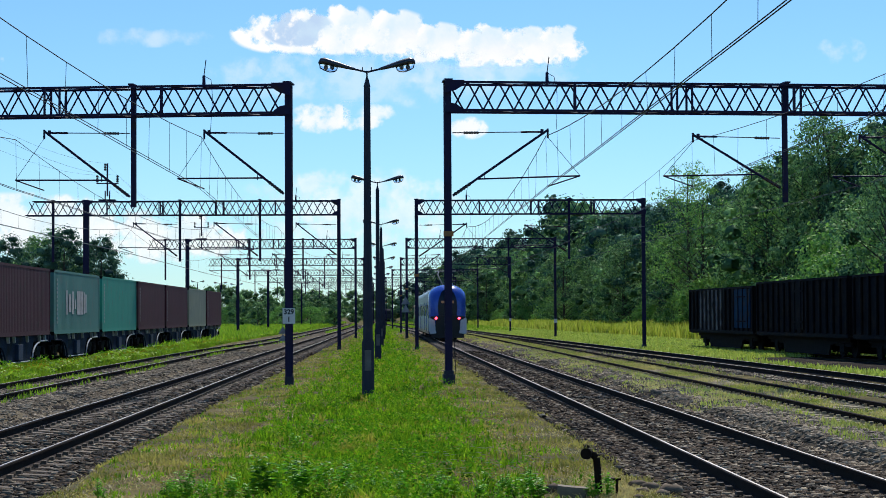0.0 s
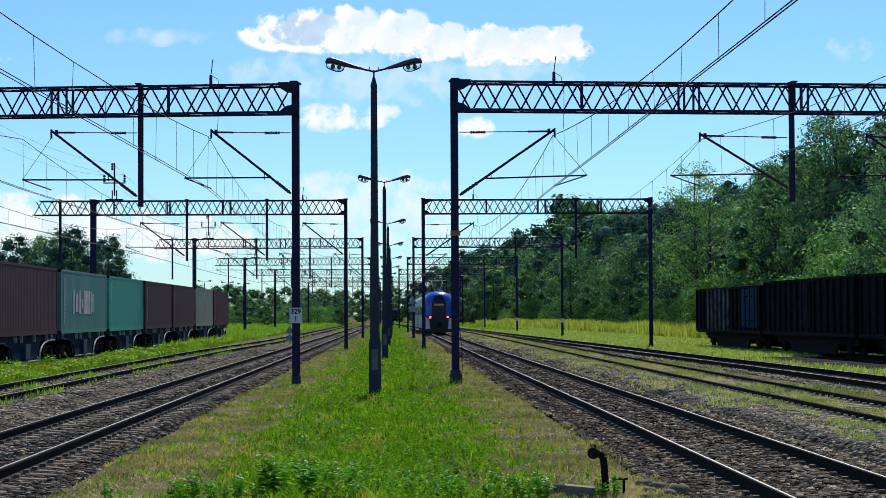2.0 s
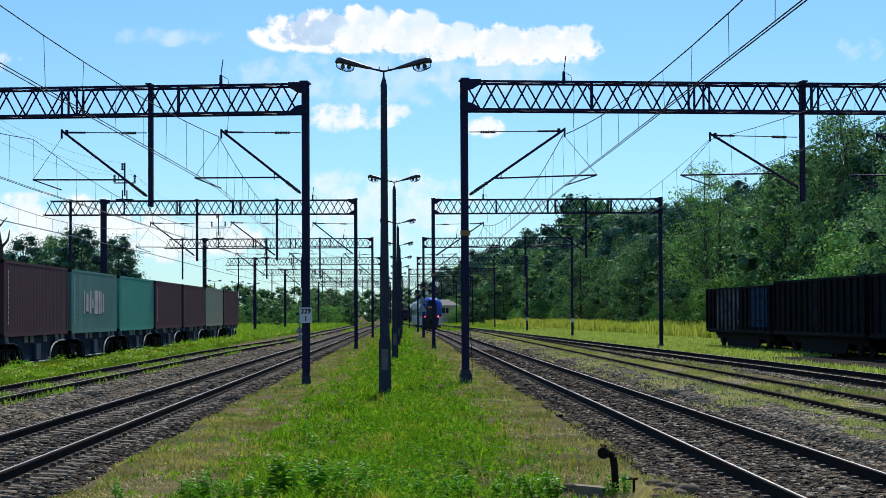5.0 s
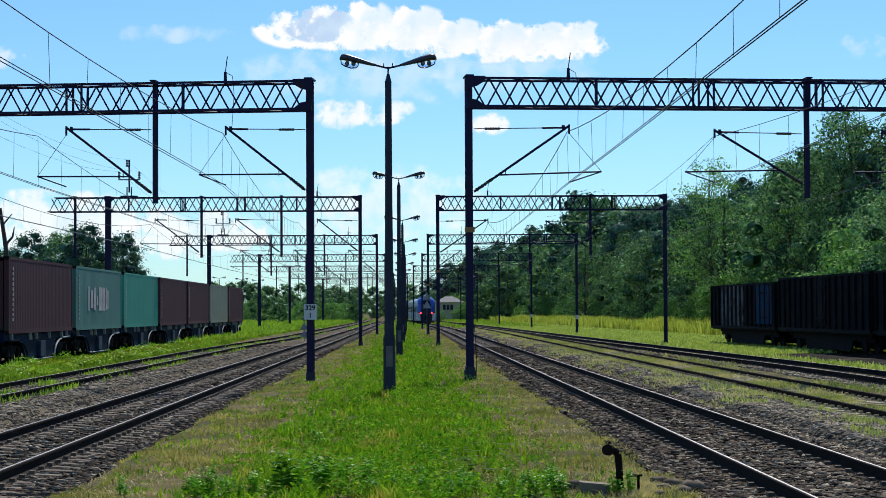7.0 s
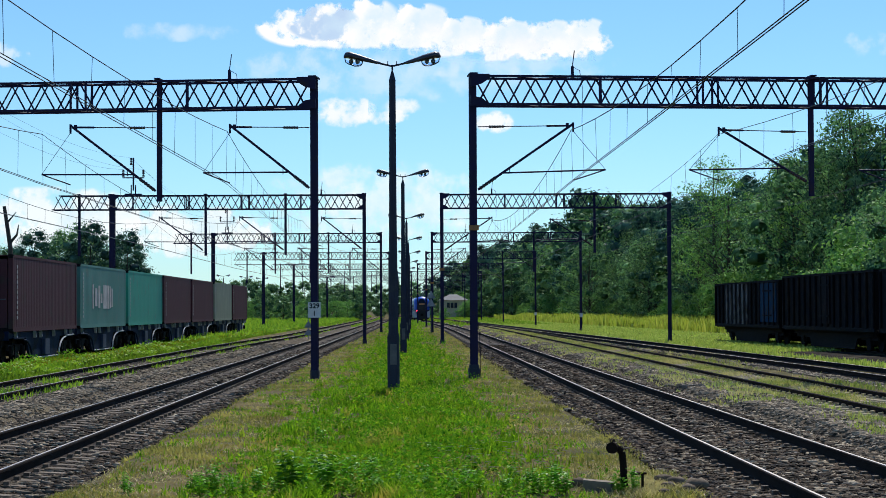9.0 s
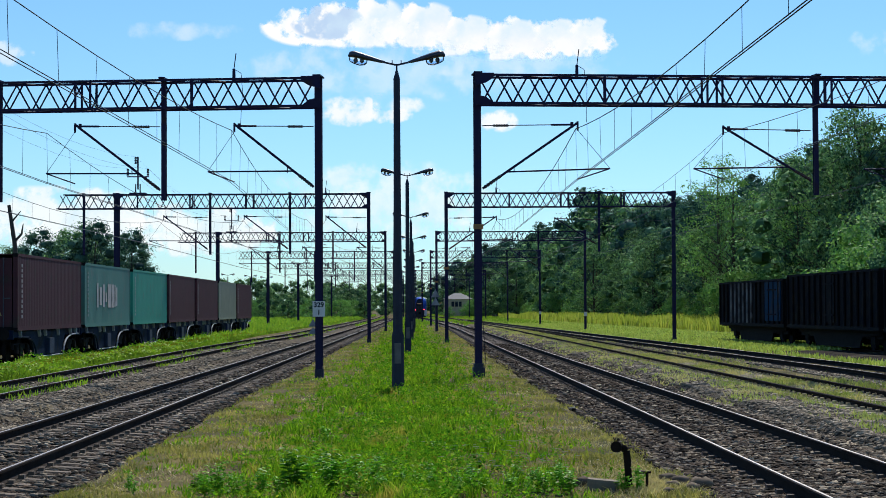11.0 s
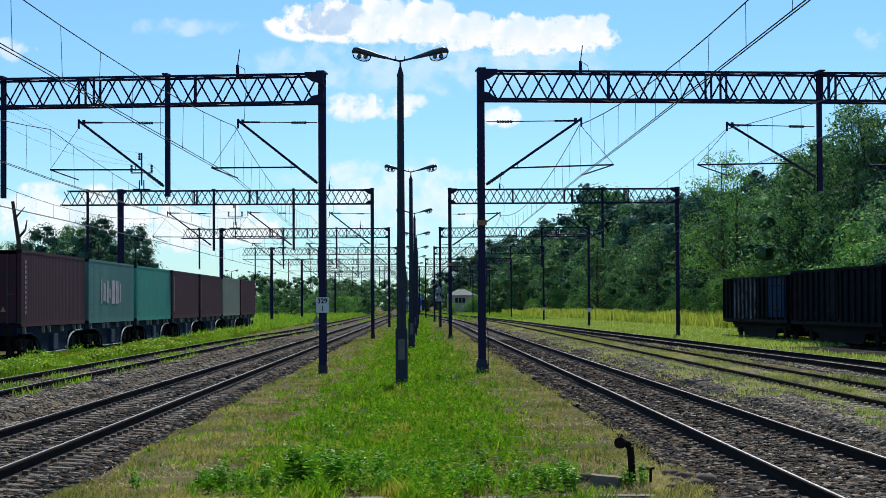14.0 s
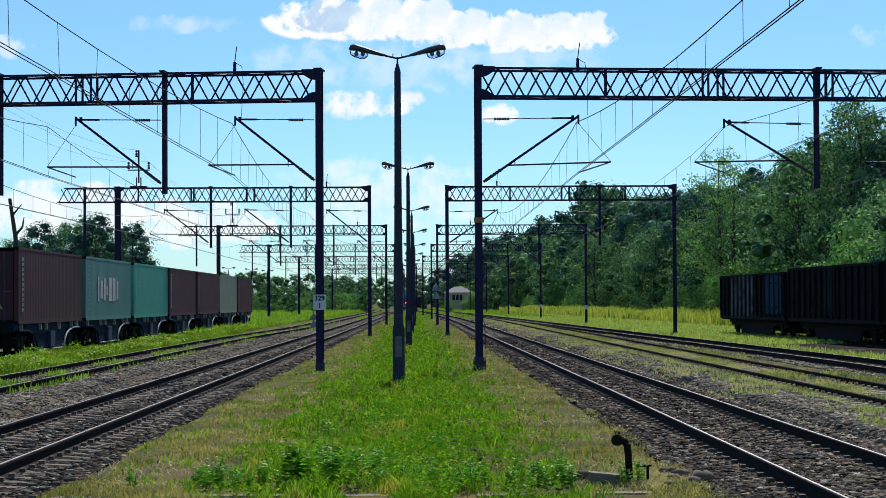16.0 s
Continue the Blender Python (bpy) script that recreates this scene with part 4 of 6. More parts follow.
def passenger_train():
    t = thing("passenger_train", "blue and pale grey electric passenger train with red tail lights", "train", pose(0, 0, 0))
    W = 1.42
    for k, y0 in enumerate((2.6, 21.2, 38.0)):
        L = 17.6 if k == 0 else 16.2
        c = part("car_body", Shape().loft([body_ring(y0 + d, W, 0.42, 3.95) for d in (0, L * 0.5, L)]), M["silver"], t, "pale grey carriage body")
        for sx in (-1, 1):
            part("window_band", Shape().box((sx * (W + 0.004), y0 + L / 2, 2.25), (0.012, L - 1.6, 0.85)), M["darkglass"], c, "dark tinted window band")
            for dy in (L * 0.28, L * 0.72):
                part("door", Shape().box((sx * (W + 0.01), y0 + dy, 1.75), (0.02, 1.3, 2.2), 0), M["blue"], c, "blue sliding door")
        part("roof_equipment", Shape().box((0, y0 + L * 0.45, 4.02), (1.7, L * 0.5, 0.26), 0.1), M["grey"], c)
        part("gangway", Shape().loft([body_ring(y0 - 0.8 + d, W - 0.18, 0.6, 3.8) for d in (0, 0.8)]) if k else Shape().box((0, y0 + 1, 0.6), (1, 1, 0.2)), M["blackp"], t)
        for dy in (2.0, L - 2.0):
            bogie(t, y0 + dy)
    # rear cab: a rounded blue hood over a dark windscreen mask and white cheeks
    rings = []
    for y, w, z1, z0 in ((0.0, 1.02, 3.1, 0.75), (0.12, 1.2, 3.55, 0.6), (0.45, 1.34, 3.92, 0.5), (1.1, 1.41, 4.12, 0.44), (1.9, 1.43, 4.15, 0.42), (2.7, 1.43, 4.05, 0.42)):
        rings.append(body_ring(y, w, z0, z1, min(1.25, w * 0.98), 0.0))
    part("cab_hood", Shape().loft(rings), M["blue"], t, "rounded glossy blue cab end", True)
    for sx in (-1, 1):
        part("cheek", Shape().loft([[(sx * x, y, z) for x, z in ((0.86, 0.5), (1.3, 0.44), (1.4, 0.7), (1.41, 1.62), (1.3, 1.7), (0.98, 1.5))] for y in (-0.06, 0.6)]), M["whitep"], t, "white lower corner fairing")
        part("side_flash", Shape().box((sx * 1.436, 1.5, 1.0), (0.012, 2.0, 1.1)), M["whitep"], t)
        part("tail_light", Shape().lathe((sx * 0.86, -0.1, 1.62), [(0.08, 0.03), (0.095, 0.0), (0.07, -0.03)], 12, "y"), M["red"], t, "glowing red tail light")
        part("lamp_pod", Shape().loft([[(sx * x, y, z) for x, z in ((0.6, 1.5), (1.1, 1.52), (1.32, 1.66), (1.24, 1.78), (0.62, 1.76))] for y in (-0.08, 0.2)]), M["blackp"], t)
    screen = [(1.86, -0.04, 0.68), (2.5, -0.04, 0.72), (2.95, -0.04, 0.68), (3.25, -0.01, 0.6), (3.55, 0.08, 0.46), (3.75, 0.2, 0.3)]
    part("windscreen", Shape().loft([[(-w, y, z), (w, y, z), (w, y + 0.3, z - 0.05), (-w, y + 0.3, z - 0.05)] for z, y, w in screen]), M["darkglass"], t, "dark tinted arched windscreen")
    part("destination_display", Shape().box((0, -0.05, 2.84), (0.95, 0.02, 0.18)), M["amber"], t, "amber destination display")
    part("front_mask", Shape().loft([[(x, y, z) for x, z in ((-0.8, 0.5), (0.8, 0.5), (0.92, 0.75), (0.9, 1.6), (0.7, 1.85), (-0.7, 1.85), (-0.9, 1.6), (-0.92, 0.75))] for y in (-0.08, 0.25)]), M["blackp"], t, "matt black lower mask")
    part("coupler", Shape().box((0, -0.3, 0.95), (0.34, 0.55, 0.3), 0.06).box((0, -0.5, 0.95), (0.45, 0.16, 0.4), 0.04), M["bogie"], t)
    part("snow_plough", Shape().box((0, 0.15, 0.35), (2.5, 0.25, 0.4), 0.05), M["blackp"], t)
    part("roof_aerial", Shape().box((0.2, 1.6, 4.2), (0.5, 0.5, 0.12), 0.1), M["whitep"], t)
    part("pantograph", Shape().bar((-0.12, 6.5, 4.1), (-0.55, 5.8, 5.0), 0.05).bar((0.12, 6.5, 4.1), (0.55, 5.8, 5.0), 0.05).bar((-0.55, 5.8, 5.0), (-0.5, 6.4, 5.28), 0.04)
         .bar((0.55, 5.8, 5.0), (0.5, 6.4, 5.28), 0.04).bar((-0.85, 6.4, 5.3), (0.85, 6.4, 5.3), 0.035), M["bogiepale"], t, "raised pantograph")
    return t


train = passenger_train()

# ---- far vehicle, signs, house ----
M["navy"] = mat("dark_navy_paint", (0.02, 0.028, 0.05), (0.015, 0.02, 0.03), 0.5, 0.1, 1, 20, 0.02)
loco = thing("locomotive", "dark navy locomotive parked far along the line", "locomotive", pose(float(r2(590)), 590, 0.06))
part("body", Shape().loft([body_ring(y, w, 0.9, z, 0.4) for y, w, z in ((0, 1.3, 3.4), (0.5, 1.45, 3.9), (15.5, 1.45, 3.9), (16, 1.3, 3.4))]), M["navy"], loco)
part("windscreen", Shape().box((-0.6, -0.02, 2.75), (0.9, 0.05, 0.8)).box((0.6, -0.02, 2.75), (0.9, 0.05, 0.8)), M["darkglass"], loco)
bogie(loco, 3), bogie(loco, 13)

tri = thing("triangle_sign", "two grey triangular sign plates on a thin pole", "sign", pose(1.36, 158, 0))
part("pole", Shape().bar((0, 0, -0.1), (0, 0, 3.3), 0.04, n=8), M["grey"], tri)
for z in (2.42, 3.07):
    part("plate", Shape().loft([[(x * 0.36, y, z + h) for x, h in ((-1, -0.3), (1, -0.3), (0, 0.35))] for y in (-0.075, -0.055)]), M["bogiepale"], tri)

tri2 = thing("triangle_sign", "small grey triangular sign on a pole beside the track", "sign", pose(-7.05, 130, 0))
part("pole", Shape().bar((0, 0, -0.1), (0, 0, 1.25), 0.03, n=8), M["bogiepale"], tri2)
for z in (0.42, 0.92):
    part("plate", Shape().loft([[(x * 0.3, y, z + h) for x, h in ((-1, -0.22), (1, -0.22), (0, 0.27))] for y in (-0.055, -0.04)]), M["bogiepale"], tri2)

M["render"] = mat("cream_house_render", (0.72, 0.62, 0.4), (0.6, 0.52, 0.34), 0.9, 0, 1, 20, 0.1)
M["roof"] = mat("pale_roof_sheet", (0.2, 0.21, 0.22), (0.16, 0.165, 0.17), 0.8, 0.0, 1, 20, 0.1)
house = thing("house", "small cream house with a pale hipped roof among trees", "house", pose(8.55, 425, 0))
part("wall", Shape().box((0, 3.5, 1.9), (6.0, 7.0, 4.0)), M["render"], house)
part("roof", Shape().add([(-3.35, -0.4, 3.9), (3.35, -0.4, 3.9), (3.35, 7.4, 3.9), (-3.35, 7.4, 3.9), (-0.8, 3.0, 5.2), (0.8, 3.0, 5.2)], [(0, 1, 5, 4), (1, 2, 5), (2, 3, 4, 5), (3, 0, 4), (3, 2, 1, 0)]), M["roof"], house)
for x in (-1.1, -0.3, 0.5):
    w = part("window", Shape().box((x, -0.02, 2.8), (0.62, 0.06, 1.1)), M["darkglass"], house)
    part("window_sill", Shape().box((x, -0.06, 2.2), (0.7, 0.12, 0.06)), M["render"], w)

# ---- stub pipe, stones, concrete edge in the foreground ----
pipe = thing("bent_pipe", "short rusty black bent pipe standing in the grass", "pipe", pose(2.12, 19.9, 0))
s = Shape()
path = [(0.02, 0, -0.05), (0.0, 0, 0.3), (-0.01, 0, 0.39), (-0.05, 0, 0.43), (-0.1, -0.02, 0.43)]
for a, b in zip(path[:-1], path[1:]):
    s.bar(a, b, 0.037, n=12)
part("pipe", s, M["rail"], pipe)
part("flange", Shape().bar((-0.1, 0.02, 0.43), (-0.12, -0.05, 0.435), 0.058, n=16), M["rail"], pipe)
part("lever", Shape().bar((0.08, 0, 0.17), (0.24, 0.0, 0.17), 0.012).bar((0.2, 0, 0.17), (0.2, 0.02, -0.04), 0.016), M["rail"], pipe)

edge = thing("concrete_edge", "worn concrete slab edge at the end of the grass", "kerb", pose(0, 0, 0), kind="structure")
x = -3.6
while x < 2.4:
    L = random.uniform(0.5, 1.0)
    part("slab", Shape().box((x + L / 2, 18.95, -0.065), (L - 0.05, 0.2, 0.14), 0.02), M["concrete"], edge, at=pose(0, random.uniform(-0.04, 0.04), random.uniform(-0.03, 0.004), 0, 0, random.uniform(-0.15, 0.15)))
    x += L + random.choice((0.0, 0.0, 0.25))


def rock(x, y, r, z=None, label="rounded grey-brown stone lying in the dry grass", flat=0.6):
    bm = bmesh.new()
    bmesh.ops.create_icosphere(bm, subdivisions=2, radius=r)
    k = random.uniform(0, 50)
    for v in bm.verts:
        f = 1 + 0.35 * noise.noise(v.co * (1.6 / r) + Vector((k, 0, 0)))
        v.co = Vector((v.co.x * f * 1.25, v.co.y * f, v.co.z * f * flat))
    me = bpy.data.meshes.new("stone")
    bm.to_mesh(me)
    bm.free()
    me.shade_smooth()
    me.materials.append(M["fieldstone"])
    ob = new("stone", me)
    ob.matrix_basis = pose(x, y, (z if z is not None else 0) + r * flat * 0.5, 0, 0, random.uniform(0, 360))
    return tagged(ob, label, "stone", "stones by the track")


for x, y, r in ((2.66, 20.9, 0.09), (2.75, 20.5, 0.1), (2.62, 20.2, 0.07), (2.9, 20.1, 0.12), (2.78, 19.85, 0.08), (2.98, 20.35, 0.07), (1.72, 20.4, 0.1), (2.5, 19.6, 0.05), (2.45, 21.6, 0.06)):
    rock(x, y, r)
blk = thing("concrete_block", "weathered low concrete block beside a bent pipe", "block", pose(1.86, 19.85, -0.02, 0, 5, -8))
part("block", Shape().box((0, 0, 0.05), (0.32, 0.2, 0.15), 0.035), M["concrete"], blk)


# ---- ballast stones, grass, weeds ----
def stones(x, y, z, size, rng):
    """Irregular eight-sided stones: squashed, turned octahedra."""
    n = len(x)
    base = np.array([(1, 0, 0), (-1, 0, 0), (0, 1, 0), (0, -1, 0), (0, 0, 1), (0, 0, -1)], float)
    faces = np.array([(0, 2, 4), (2, 1, 4), (1, 3, 4), (3, 0, 4), (2, 0, 5), (1, 2, 5), (3, 1, 5), (0, 3, 5)])
    v = base[None] * (size[:, None, None] * rng.uniform(0.55, 1.25, (n, 6, 1)))
    q = rng.normal(size=(n, 4))
    q /= np.linalg.norm(q, axis=1)[:, None]
    w, a, b, c = q.T
    R = np.stack([1 - 2 * (b * b + c * c), 2 * (a * b - c * w), 2 * (a * c + b * w), 2 * (a * b + c * w), 1 - 2 * (a * a + c * c), 2 * (b * c - a * w),
                  2 * (a * c - b * w), 2 * (b * c + a * w), 1 - 2 * (a * a + b * b)], -1).reshape(n, 3, 3)
    v = np.einsum("nij,nkj->nki", R, v) * np.array([1.45, 1.0, 0.52]) + np.stack([x, y, z], -1)[:, None]
    f = faces[None] + (np.arange(n) * 6)[:, None, None]
    return v.reshape(-1, 3), f.reshape(-1, 3)


def near_y(n, y0, y1, rng, power=1.6):
    """Distances, denser near the viewer's end."""
    u = rng.random(n)
    e = 1 - power
    return (y0 ** e + u * (y1 ** e - y0 ** e)) ** (1 / e)


def scatter_stones(lo, hi, y0, y1, n, label, seed, zfun, line=None, bare=0.0, material="stone"):
    rng = np.random.default_rng(seed)
    y = near_y(n, y0, y1, rng, 2.0)
    x = lo(y) + (hi(y) - lo(y)) * rng.random(n)
    if line is not None:
        on = (np.abs((y - 16.0 + 0.3) % 0.6 - 0.3) < 0.15) & (np.abs(x - line(y)) < 1.25) & (rng.random(n) < bare)
        x, y = x[~on], y[~on]
        n = len(x)
    s = rng.uniform(0.024, 0.06, n) * (1 + y / 160)
    v, f = stones(x, y, zfun(x, y) + s * 0.15, s, rng)
    bulk("ballast_stones", v, f, M[material], label, "ballast")


def bed_z(x, y):
    return np.maximum(BED, ground_z(x, y))


scatter_stones(lambda y: l1(y) - 3.3, lambda y: l1(y) - 1.3, 22, 110, 14000, "loose pale gravel between two tracks", 15, bed_z, material="palestone")
scatter_stones(lambda y: r1(y) + 1.4, lambda y: r1(y) + 2.9, 18, 110, 14000, "loose pale gravel beside the main track", 16, bed_z, material="palestone")
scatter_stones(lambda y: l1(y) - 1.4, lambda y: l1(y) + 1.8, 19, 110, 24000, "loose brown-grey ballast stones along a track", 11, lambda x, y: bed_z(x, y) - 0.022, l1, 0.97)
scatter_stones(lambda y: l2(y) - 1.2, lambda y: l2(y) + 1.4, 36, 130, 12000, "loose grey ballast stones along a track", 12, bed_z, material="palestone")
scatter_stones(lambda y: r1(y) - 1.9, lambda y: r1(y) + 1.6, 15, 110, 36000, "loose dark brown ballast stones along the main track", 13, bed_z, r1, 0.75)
scatter_stones(lambda y: r1(y) - 1.9, lambda y: r1(y) + 1.6, 15, 90, 9000, "scattered pale stones in the dark ballast of the main track", 17, bed_z, material="palestone")
scatter_stones(lambda y: l1(y) - 1.4, lambda y: l1(y) + 1.8, 18, 90, 2600, "scattered pale stones in the dark ballast of a track", 18, bed_z, material="palestone")
scatter_stones(lambda y: r3(y) - 2.2, lambda y: r3(y) - 0.8, 40, 150, 8000, "loose grey ballast stones beside a track", 14, bed_z, material="palestone")


def blades(name, x, y, h, w, material, label, seed, lean=0.5, z=None):
    """Curved three-sided grass blades, one strip of two quads each."""
    rng = np.random.default_rng(seed)
    n = len(x)
    z = ground_z(x, y) if z is None else z
    a = rng.uniform(0, 2 * np.pi, n)
    side = np.stack([np.cos(a), np.sin(a), np.zeros(n)], -1) * (w / 2)[:, None]
    b = rng.uniform(0, 2 * np.pi, n)
    out = np.stack([np.cos(b), np.sin(b), np.zeros(n)], -1) * (h * lean * rng.uniform(0.2, 1.0, n))[:, None]
    root = np.stack([x, y, z - 0.01], -1)
    up = np.stack([np.zeros(n), np.zeros(n), h], -1)
    mid, tip = root + up * 0.6 + out * 0.35, root + up + out
    v = np.stack([root - side, root + side, mid + side * 0.8, mid - side * 0.8, tip], 1).reshape(-1, 3)
    o = (np.arange(n) * 5)[:, None]
    f = np.concatenate([o + np.array([[0, 1, 2]]), o + np.array([[0, 2, 3]]), o + np.array([[3, 2, 4]])], 0)
    return bulk(name, v, f, material, label, "grass")


LATTICE = np.random.default_rng(3).uniform(-1, 1, (64, 64))


def wob(x, y, s, k=0.0):
    """Smooth patchy noise from -1 to 1; patches are longer along the line."""
    u, v = x * s + k * 11.3, y * s * 0.45 + k * 5.7
    i, j = np.floor(u).astype(int), np.floor(v).astype(int)
    a, b = smooth01(u - i), smooth01(v - j)
    g = LATTICE
    return ((g[i % 64, j % 64] * (1 - a) + g[(i + 1) % 64, j % 64] * a) * (1 - b) + (g[i % 64, (j + 1) % 64] * (1 - a) + g[(i + 1) % 64, (j + 1) % 64] * a) * b) * 1.3


rng = np.random.default_rng(21)
# lush middle of the island
n = 340000
y = near_y(n, 17.5, 230, rng, 1.75)
x = rng.uniform(-3.7, 2.4, n)
lush = np.interp(x, [-3.7, -2.9, -1.9, 0.3, 1.0, 1.9], [0.1, 0.26, 0.7, 1.0, 0.5, 0.08])
x = x + (r1(y) - 4.7) * 0.8
ok = (rng.random(n) < lush) & (x > l1(y) + 2.0) & (x < r1(y) - 2.3) & (rng.random(n) < 0.5 + 0.6 * wob(x, y, 1.6) + 0.6 * wob(x, y, 5.0, 2))
x, y = x[ok], y[ok]
h = rng.uniform(0.025, 0.1, len(x)) * (1 + 1.0 * np.clip(wob(x, y, 2.3, 1.0) + 0.9 * wob(x, y, 6.0, 4), -0.8, 1.4)) * np.interp(np.abs(x - (r1(y) - 4.7) * 0.8 + 0.4), [0.8, 2.4], [1.0, 0.5])
blades("grass", x, y, h, 0.007 + 0.00042 * y, M["grass"], "lush green grass with small weeds along the middle strip", 22, 0.9)
# dry edges
n = 190000
y = near_y(n, 17.5, 200, rng, 1.8)
x = rng.uniform(-4.1, 3.6, n) + (r1(y) - 4.7) * 0.8
ok = (rng.random(n) < np.clip((np.abs(x + 0.35) - 0.5) / 1.8, 0.06, 1.0) * (0.48 + 0.6 * wob(x, y, 2.0, 7))) & (x < r1(y) - 1.45 + 0.5 * wob(x, y, 1.5, 3)) & (x > l1(y) + 1.8 - 0.5 * wob(x, y, 1.5, 8))
x, y = x[ok], y[ok]
h = rng.uniform(0.02, 0.07, len(x)) * (1 + 0.6 * wob(x, y, 4.0, 5))
blades("dry_grass", x, y, h, 0.006 + 0.00042 * y, M["drygrass"], "short dry yellowing grass beside the ballast", 23, 0.9)
# thin upright stalks and tufts standing above the lush strip
n = 8000
y = near_y(n, 19.2, 90, rng, 1.7)
x = rng.normal(-0.1, 0.75, n) + (r1(y) - 4.7) * 0.8
ok = (wob(x, y, 3.2, 12) + 0.6 * wob(x, y, 8.0, 13) > 0.05) & (x < r1(y) - 2.4)
x, y = np.repeat(x[ok], 5), np.repeat(y[ok], 5)
x, y = x + rng.normal(0, 0.022, len(x)), y + rng.normal(0, 0.022, len(x))
blades("grass_tufts", x, y, rng.uniform(0.07, 0.2, len(x)), 0.006 + 0.0004 * y, M["grass"], "upright tufts standing out of the short grass", 33, 0.5)
# dead straw on the trodden edges
n = 30000
y = near_y(n, 18.9, 90, rng, 1.8)
x = np.where(rng.random(n) < 0.5, rng.normal(2.1, 0.65, n), rng.normal(-2.6, 0.8, n)) + (r1(y) - 4.7) * 0.8
ok = (wob(x, y, 2.4, 15) > -0.1) & (x < r1(y) - 1.6) & (x > l1(y) + 1.9)
x, y = x[ok], y[ok]
blades("straw", x, y, rng.uniform(0.01, 0.05, len(x)), 0.005 + 0.0003 * y, M["straw"], "dead straw lying on dry soil beside the ballast", 34, 3.0)
n = 5000
x, y = rng.normal(2.45, 0.3, n), rng.normal(20.5, 0.8, n)
ok = (y > 19.2) & (x < r1(y) - 1.5)
blades("straw", x[ok], y[ok], rng.uniform(0.02, 0.1, ok.sum()), rng.uniform(0.006, 0.014, ok.sum()), M["straw"], "dead straw round a bent pipe and stones", 35, 1.6)
# verge beside the container train
n = 60000
y = near_y(n, 40, 330, rng, 1.5)
x = rng.uniform(-13.2, -11.3, n)
ok = (x < l2(y) - 1.0 + 0.4 * wob(x, y, 1.0, 6))
x, y = x[ok], y[ok]
h = rng.uniform(0.08, 0.25, len(x)) * (0.7 + 0.5 * smooth01((-11.6 - x) / 1.2)) * (1 + 0.4 * wob(x, y, 1.1))
blades("verge_weeds", x, y, h, 0.018 + 0.0004 * y, M["verge"], "bright yellow-green weeds beside the freight train", 24)
# a little growth in the second left track
n = 9000
y = near_y(n, 40, 200, rng, 1.5)
x = l2(y) + rng.uniform(-0.65, 1.1, n)
ok = rng.random(n) < np.clip(0.25 + 0.9 * wob(x, y, 0.8, 3), 0, 1)
blades("track_weeds", x[ok], y[ok], rng.uniform(0.05, 0.2, ok.sum()), 0.012 + 0.0004 * y[ok], M["verge"], "sparse weeds in an older track", 25, z=np.full(ok.sum(), BED))
# left field
n = 50000
y = near_y(n, 110, 420, rng, 1.2)
x = rng.uniform(-60, -11.6, n)
blades("field_grass", x, y, rng.uniform(0.2, 0.6, n), 0.04 + 0.0005 * y, M["verge"], "green field grass beyond the tracks", 26)
# grassy second track on the right and the strip beyond the third
n = 90000
y = near_y(n, 28, 300, rng, 1.5)
x = r2(y) + rng.normal(0.1, 0.85, n)
ok = (x > r1(y) + 2.0) & (x < r3(y) - 1.3) & (rng.random(n) < 0.4 + 0.6 * wob(x, y, 0.9) + 0.15 * (np.abs(x - r2(y)) < 0.75)) & (np.abs(np.abs(x - r2(y)) - 0.7535) > 0.08)
x, y = x[ok], y[ok]
blades("track_grass", x, y, rng.uniform(0.04, 0.13, len(x)), 0.01 + 0.0004 * y, M["trackgrass"], "low yellowing grass grown over a track", 27, 0.8, z=np.maximum(ground_z(x, y), -0.09))
n = 80000
y = near_y(n, 45, 340, rng, 1.2)
x = r3(y) + 1.5 + rng.random(n) * 8.7
# keep bright grass off the dark strip that stands for shade
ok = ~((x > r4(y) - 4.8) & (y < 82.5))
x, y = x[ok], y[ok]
n = len(x)
blades("verge_grass", x, y, rng.uniform(0.06, 0.22, n), 0.02 + 0.00042 * y, M["mown"], "mown pale green grass beside the side track", 28)
n = 40000
y = rng.uniform(225, 600, n)
x = rng.uniform(-26, 16, n)
ok = np.ones(n, bool)
for line in (l1, l2, r1, r2, r3):
    ok &= np.abs(x - line(y)) > 1.5
x, y = x[ok], y[ok]
blades("far_grass", x, y, rng.uniform(0.1, 0.35, len(x)), 0.05 + 0.0006 * y, M["verge"], "green grass far along the line", 30)
# dry tufts in the gravel between the main track and the grassy one
n = 16000
y = near_y(n, 26, 200, rng, 1.5)
x = r1(y) + rng.uniform(1.5, 3.3, n)
ok = (wob(x, y, 0.9, 17) + 0.7 * wob(x, y, 3.0, 18) > 0.12) & (x < r2(y) - 0.85)
x, y = x[ok], y[ok]
blades("gravel_grass", x, y, rng.uniform(0.03, 0.14, len(x)), 0.008 + 0.0004 * y, M["trackgrass"], "thin yellowing tufts growing in the gravel", 36, 0.8, z=bed_z(x, y))
# tall yellow grass before the wood
n = 60000
y = rng.uniform(112, 360, n)
edge_x = np.interp(y, [0, 90, 150, 200, 300, 450, 600], [52, 40, 29, 26, 24, 17, 8])
x = edge_x - 9.0 * rng.random(n) ** 1.3 + 2.5
blades("tall_grass", x, y, rng.uniform(0.5, 1.35, n) * (0.8 + 0.3 * wob(x, y, 0.5)), 0.05 + 0.0005 * y, M["tallgrass"], "tall yellow-green meadow grass at the wood's edge", 29, 0.35)


